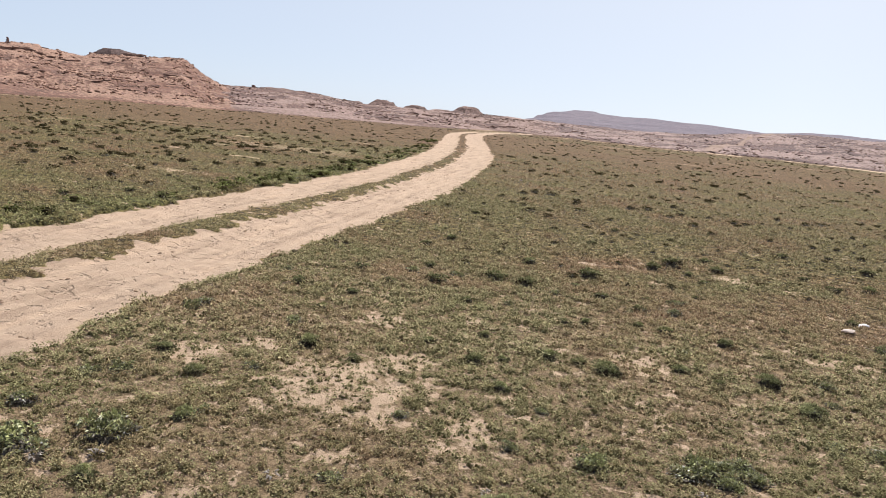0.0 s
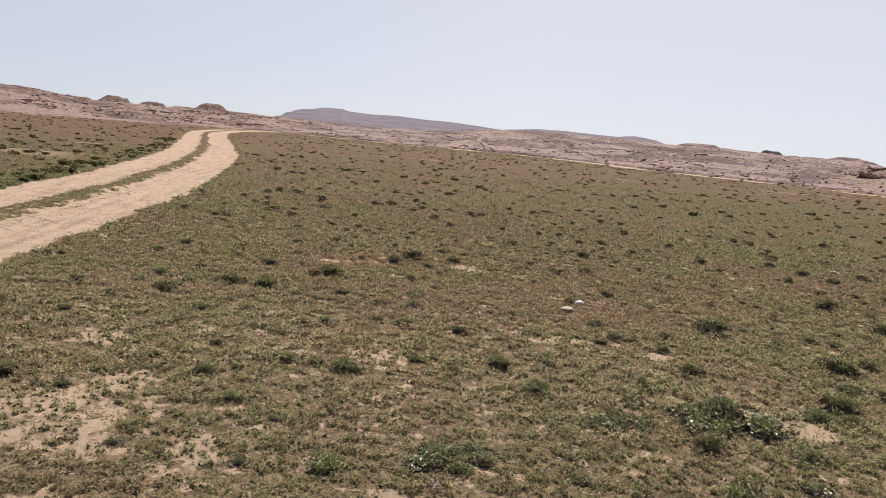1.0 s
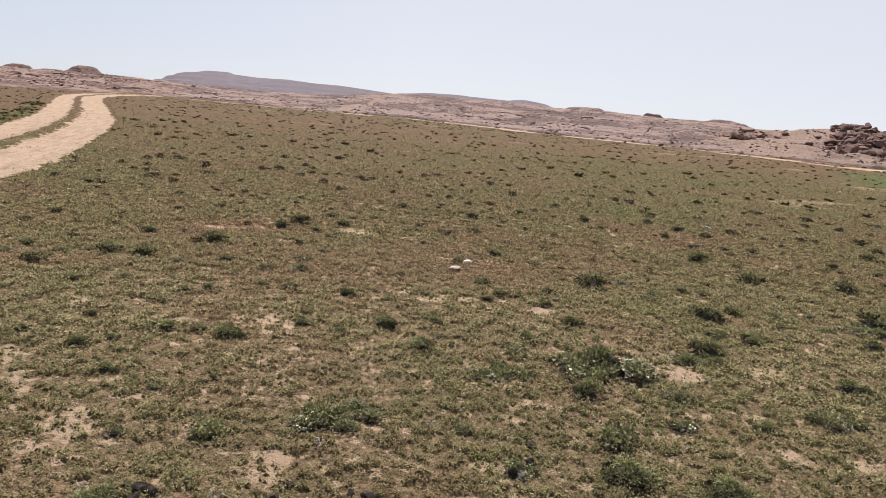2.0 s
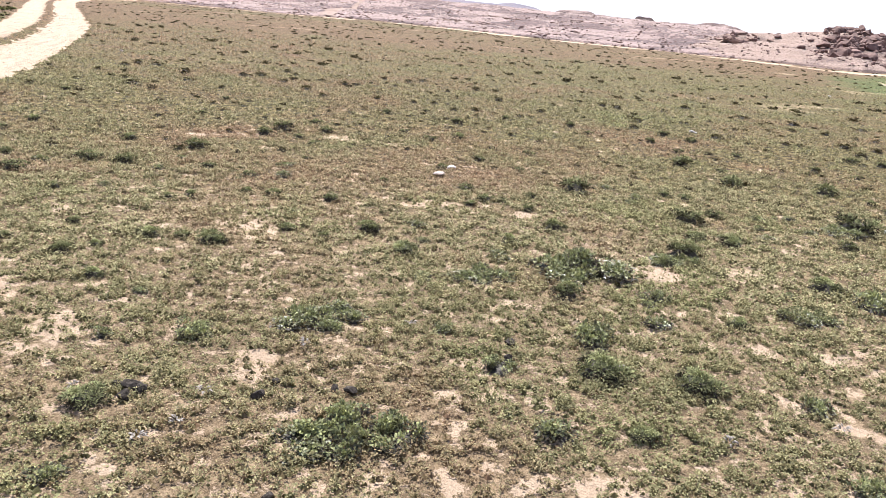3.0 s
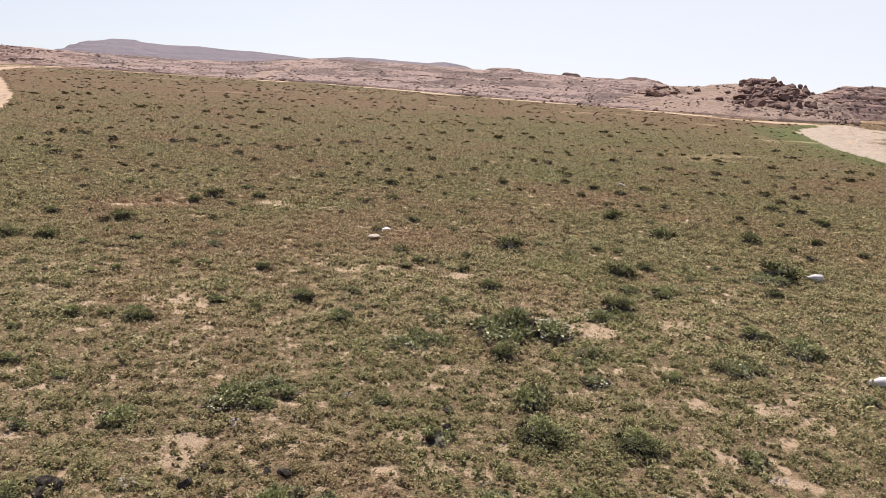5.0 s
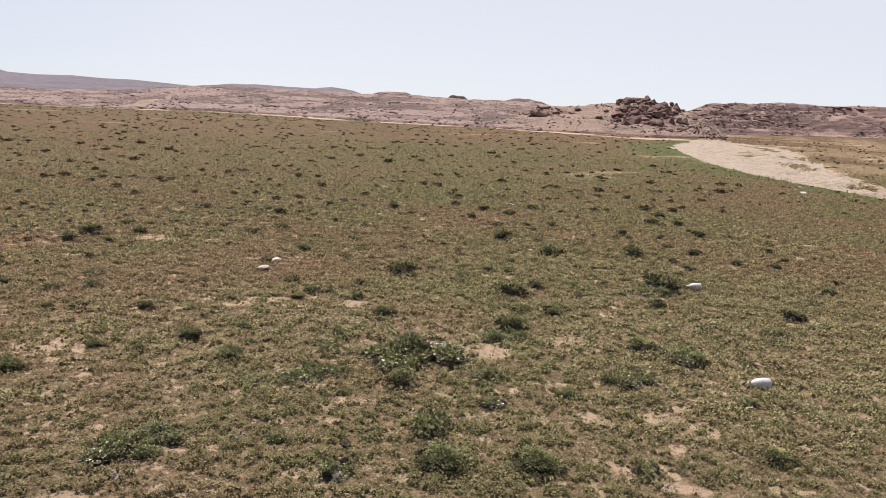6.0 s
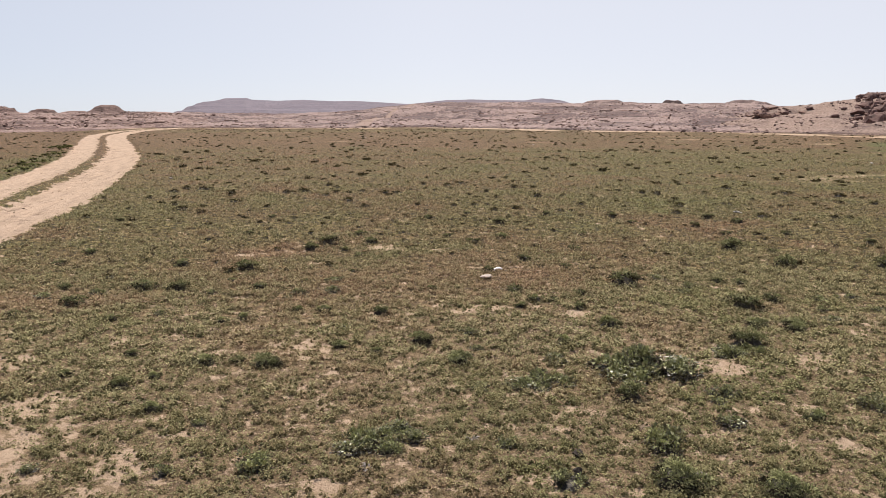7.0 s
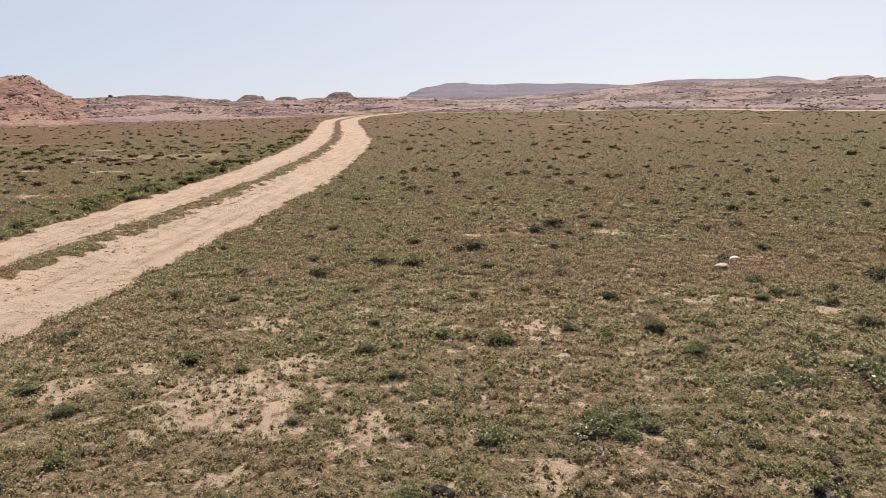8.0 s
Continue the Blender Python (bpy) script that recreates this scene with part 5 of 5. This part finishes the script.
def verge(count, seed):
    """Lush dark tufts crowding along the track's far verge, one mesh."""
    g = np.random.default_rng(seed)
    y = 6 + 38 * g.random(count) ** 1.4
    s = -1.5 - np.abs(g.normal(0, 0.42, count))
    keep = g.random(count) < step01(0.35, 0.62, fbm(s, y, 0.9, 3, 53)) * 0.9 + 0.1
    y, s = y[keep], s[keep]
    x = np.interp(y, TRACK_Y, TRACK_X) + s
    wide = 0.1 + 0.16 * g.random(len(x)) ** 1.5
    i = np.repeat(np.arange(len(x)), 34)
    yaw, out = g.uniform(0, 6.283, len(i)), np.sqrt(g.random(len(i))) * 0.5
    top = 0.4 * wide[i] * (1 - (out / 0.55) ** 2) * g.uniform(0.3, 1, len(i))
    z = ground_z(x, y)
    base = np.stack([x[i] + np.cos(yaw) * out * wide[i], y[i] + np.sin(yaw) * out * wide[i], z[i] + top], -1)
    length = wide[i] * g.uniform(0.12, 0.28, len(i))
    v = kites(base, yaw, np.radians(g.uniform(-10, 55, len(i))), length, length * 0.7)
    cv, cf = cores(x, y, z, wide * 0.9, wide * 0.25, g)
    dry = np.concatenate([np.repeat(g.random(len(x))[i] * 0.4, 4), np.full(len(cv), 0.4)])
    # Zero tone on the cores paints the shade inside each tuft.
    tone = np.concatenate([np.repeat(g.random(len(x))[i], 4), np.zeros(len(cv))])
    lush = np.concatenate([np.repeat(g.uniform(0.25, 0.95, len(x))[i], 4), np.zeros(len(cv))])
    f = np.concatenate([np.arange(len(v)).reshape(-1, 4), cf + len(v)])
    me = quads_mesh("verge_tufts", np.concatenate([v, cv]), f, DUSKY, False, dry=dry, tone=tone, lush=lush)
    return tagged(new("verge_tufts", me), "dark green tufts crowding the edge of the sandy track", "herbs", kind="stuff")


verge(430, 497)


# ---- litter and small things ----
def ring_mesh(name, profile, mat, sides=20, squash=1.0):
    """A turned body about x: rows of (x, radius)."""
    a = np.linspace(0, 2 * math.pi, sides, endpoint=False)
    v = [(x, rad * math.cos(t), rad * squash * math.sin(t)) for x, rad in profile for t in a]
    f = [(k * sides + j, k * sides + (j + 1) % sides, (k + 1) * sides + (j + 1) % sides, (k + 1) * sides + j) for k in range(len(profile) - 1) for j in range(sides)]
    return quads_mesh(name, v, f, mat, True)


def bottle(x, y, long, turn):
    k = long / 0.2
    body = [(0.0, 0.0), (0.0, 0.036), (0.004, 0.043), (0.014, 0.0465), (0.03, 0.047), (0.085, 0.0465), (0.105, 0.045), (0.125, 0.04), (0.145, 0.031), (0.162, 0.021), (0.17, 0.0155), (0.182, 0.0155), (0.182, 0.0)]
    top = [(0.179, 0.0), (0.179, 0.018), (0.182, 0.0185), (0.195, 0.0185), (0.198, 0.017), (0.198, 0.0)]
    root = new("bottle")
    under(new("body", ring_mesh("body", [((a - 0.1) * k, b * k * 1.14) for a, b in body], WHITE, 24, 0.95)), root)
    under(new("cap", ring_mesh("cap", [((a - 0.1) * k, b * k * 1.15) for a, b in top], CAPPLASTIC, 16)), root)
    root.matrix_basis = pose(x, y, 0.046 * k + 0.004, 8, 3, turn)
    return tagged(root, "empty white plastic bottle lying on the herbs", "bottle", "plastic bottles")


bottle(4.12, 3.11, 0.138, 152)
bottle(5.8, 5.3, 0.138, 148)


def small_stone(name, x, y, size, mat, label, category, seed, flat=0.7, group=""):
    ob = new(name, stone_mesh(name, seed, mat, flat, 2))
    r3 = random.Random(seed)
    ob.matrix_basis = Matrix.LocRotScale((x, y, float(ground_z(x, y)) + size * flat * 0.38), Euler((r3.uniform(-0.2, 0.2), r3.uniform(-0.2, 0.2), r3.uniform(0, 6.28))), (size, size * r3.uniform(0.6, 0.9), size))
    return tagged(ob, label, category, group)


for k, (x, y, size) in enumerate([(-0.25, 3.0, 0.09), (-0.21, 2.96, 0.08), (-0.27, 2.91, 0.08), (-0.31, 3.03, 0.06), (0.56, 2.91, 0.055), (0.62, 2.89, 0.065), (0.24, 2.89, 0.075), (0.32, 3.01, 0.05), (1.48, 3.3, 0.075), (1.41, 3.13, 0.07), (0.25, 2.18, 0.06)]):
    small_stone("clod", x, y, size, CLOD, "dark dried clod on the bare soil", "clod", 600 + k, 0.65, "dark clods")
for k, (x, y, size) in enumerate([(-3.54, 6.81, 0.1), (-3.5, 5.38, 0.09), (-3.42, 10.7, 0.16), (-4.25, 4.94, 0.09), (-3.9, 7.6, 0.07), (-5.4, 8.2, 0.08), (-5.35, 9.6, 0.07), (-4.4, 8.8, 0.08), (-5.6, 12.5, 0.1)]):
    small_stone("clod", x, y, size * 0.6, EARTH, "crumbled brown earth clod on the track", "clod", 620 + k, 0.45, "earth clods")


def crumbs(count, seed):
    """Small clods and dry plant bits along the ruts, one mesh."""
    g = np.random.default_rng(seed)
    bm = stone_bm(seed, 0.5, 1)
    base = np.array([v.co[:] for v in bm.verts])
    tri = np.array([[v.index for v in f.verts] for f in bm.faces])
    bm.free()
    y = 2.5 + 38 * g.random(count) ** 1.6
    lane = g.choice([-0.5, -0.3, 0.3, 0.42, 1.2, -1.2, 0.8, -0.8], count, p=[0.08, 0.14, 0.34, 0.24, 0.06, 0.06, 0.04, 0.04])
    off = lane + g.normal(0, 0.09, count)
    x = np.interp(y, TRACK_Y, TRACK_X) - (fbm(y, 0 * y, 6.0, 3, 5) - 0.5) * 0.12 + off
    size = 0.008 + 0.04 * g.random(count) ** 4
    shape = base[None] * (size[:, None] * (g.uniform(0.6, 1.9, (count, 3)) * (1, 1, 0.45)))[:, None, :]
    z = np.full(count, -0.048) + 0.04 * (np.abs(off + 0.06) < 0.3)
    v = shape + np.stack([x, y, z + size * 0.15], -1)[:, None, :]
    f = (tri[None] + (np.arange(count) * len(base))[:, None, None]).reshape(-1, 3)
    return tagged(new("crumbs", quads_mesh("crumbs", v.reshape(-1, 3), f, EARTH)), "small brown earth crumbs along the ruts", "crumbs", kind="stuff")


crumbs(2400, 630)
r4 = random.Random(77)
for k in range(26):
    a, r = radians(r4.uniform(-30, 48)), r4.uniform(16, 66)
    small_stone("stone", r * math.sin(a), r * math.cos(a), r4.uniform(0.06, 0.13), PALE, "small pale stone lying in the herb field", "stone", 700 + k, 0.5, "pale stones")
# Flat dark lump added in place of the black shade beside the scrap.
small_stone("clod", 2.21, 7.62, 0.1, CLOD, "flat dark lump standing for the shade beside a white scrap", "clod", 641, 0.35)
small_stone("stone", 2.13, 7.24, 0.16, PALE, "flat pale pinkish stone in the herbs", "stone", 640, 0.3)
for k, (x, y, size) in enumerate([(7.55, 11.3, 0.15), (19.4, 21.9, 0.15), (16.7, 12.4, 0.22), (18.0, 13.5, 0.16), (12.44, 7.87, 0.08)]):
    small_stone("litter", x, y, size, WHITE, "scrap of white plastic lying in the herbs", "litter", 650 + k, 0.25, "white scraps")


def scrap():
    """A curled strip of white sheet over a dark hollow."""
    n, w = 12, 0.035
    v, f = [], []
    for k in range(n + 1):
        t = k / n
        px, pz = -0.045 + 0.09 * t, 0.01 + 0.02 * math.sin(t * 2.6)
        v += [(px, -w + 0.02 * t, pz), (px, w - 0.03 * t, pz + 0.012)]
    f = [(2 * k, 2 * k + 2, 2 * k + 3, 2 * k + 1) for k in range(n)]
    ob = new("litter", quads_mesh("litter", v, f, WHITE, True))
    ob.modifiers.new("thick", "SOLIDIFY").thickness = 0.004
    ob.matrix_basis = pose(2.34, 7.56, 0.012, 0, 0, -20)
    return tagged(ob, "curled white plastic scrap beside a dark shrub", "litter")


scrap()


def dry_branch(x, y, seed, label):
    """Bleached bent twigs, one tube for each."""
    r3 = random.Random(seed)
    root = None
    for k in range(7):
        cu = bpy.data.curves.new("twig", "CURVE")
        cu.dimensions, cu.bevel_depth, cu.bevel_resolution = "3D", r3.uniform(0.0011, 0.0022), 1
        sp = cu.splines.new("POLY")
        sp.points.add(7)
        yaw, z = r3.uniform(0, 6.28), 0.01
        p = Vector((r3.uniform(-0.04, 0.04), r3.uniform(-0.04, 0.04), z))
        lift = r3.uniform(0.1, 0.75)
        for j in range(8):
            sp.points[j].co = (*p, 1)
            sp.points[j].radius = 1 - 0.09 * j
            yaw += r3.uniform(-0.5, 0.5)
            p = p + Vector((math.cos(yaw), math.sin(yaw), lift * (1 - j * 0.16))) * 0.022
        cu.materials.append(TWIG)
        ob = new("dead_branch" if root is None else "twig", cu)
        if root is None:
            root = ob
        else:
            under(ob, root)
    root.matrix_basis = pose(x, y, 0.01)
    return tagged(root, label, "dead plant")


dry_branch(2.72, 2.1, 1, "bleached dry bent twigs of a dead plant")


def dead_rosette(x, y, seed):
    """Withered pale leaves lying in a loose star."""
    g = np.random.default_rng(seed)
    n = 11
    yaw = g.uniform(0, 6.283, n)
    base = np.stack([0.012 * np.cos(yaw), 0.012 * np.sin(yaw), g.uniform(0.012, 0.03, n)], -1)
    length = g.uniform(0.016, 0.034, n)
    v = kites(base, yaw, g.uniform(-0.1, 0.7, n), length, length * g.uniform(0.3, 0.5, n), 0.5)
    ob = new("dead_plant", quads_mesh("dead_plant", v, np.arange(len(v)).reshape(-1, 4), WITHERED))
    ob.modifiers.new("thick", "SOLIDIFY").thickness = 0.0015
    ob.matrix_basis = pose(x, y, float(ground_z(x, y)) + 0.004)
    return tagged(ob, "withered pale curled leaves of a dead herb", "dead plant", "dead herbs")


for k, (x, y) in enumerate([(0.03, 2.92), (-0.06, 2.68), (-0.19, 2.58), (0.48, 3.36), (2.06, 2.3), (2.62, 2.31), (1.92, 2.94), (1.03, 3.58), (-0.47, 3.01), (-2.33, 2.56), (-2.11, 2.66), (-1.36, 2.79), (-2.81, 3.01)]):
    dead_rosette(x, y, 800 + k)
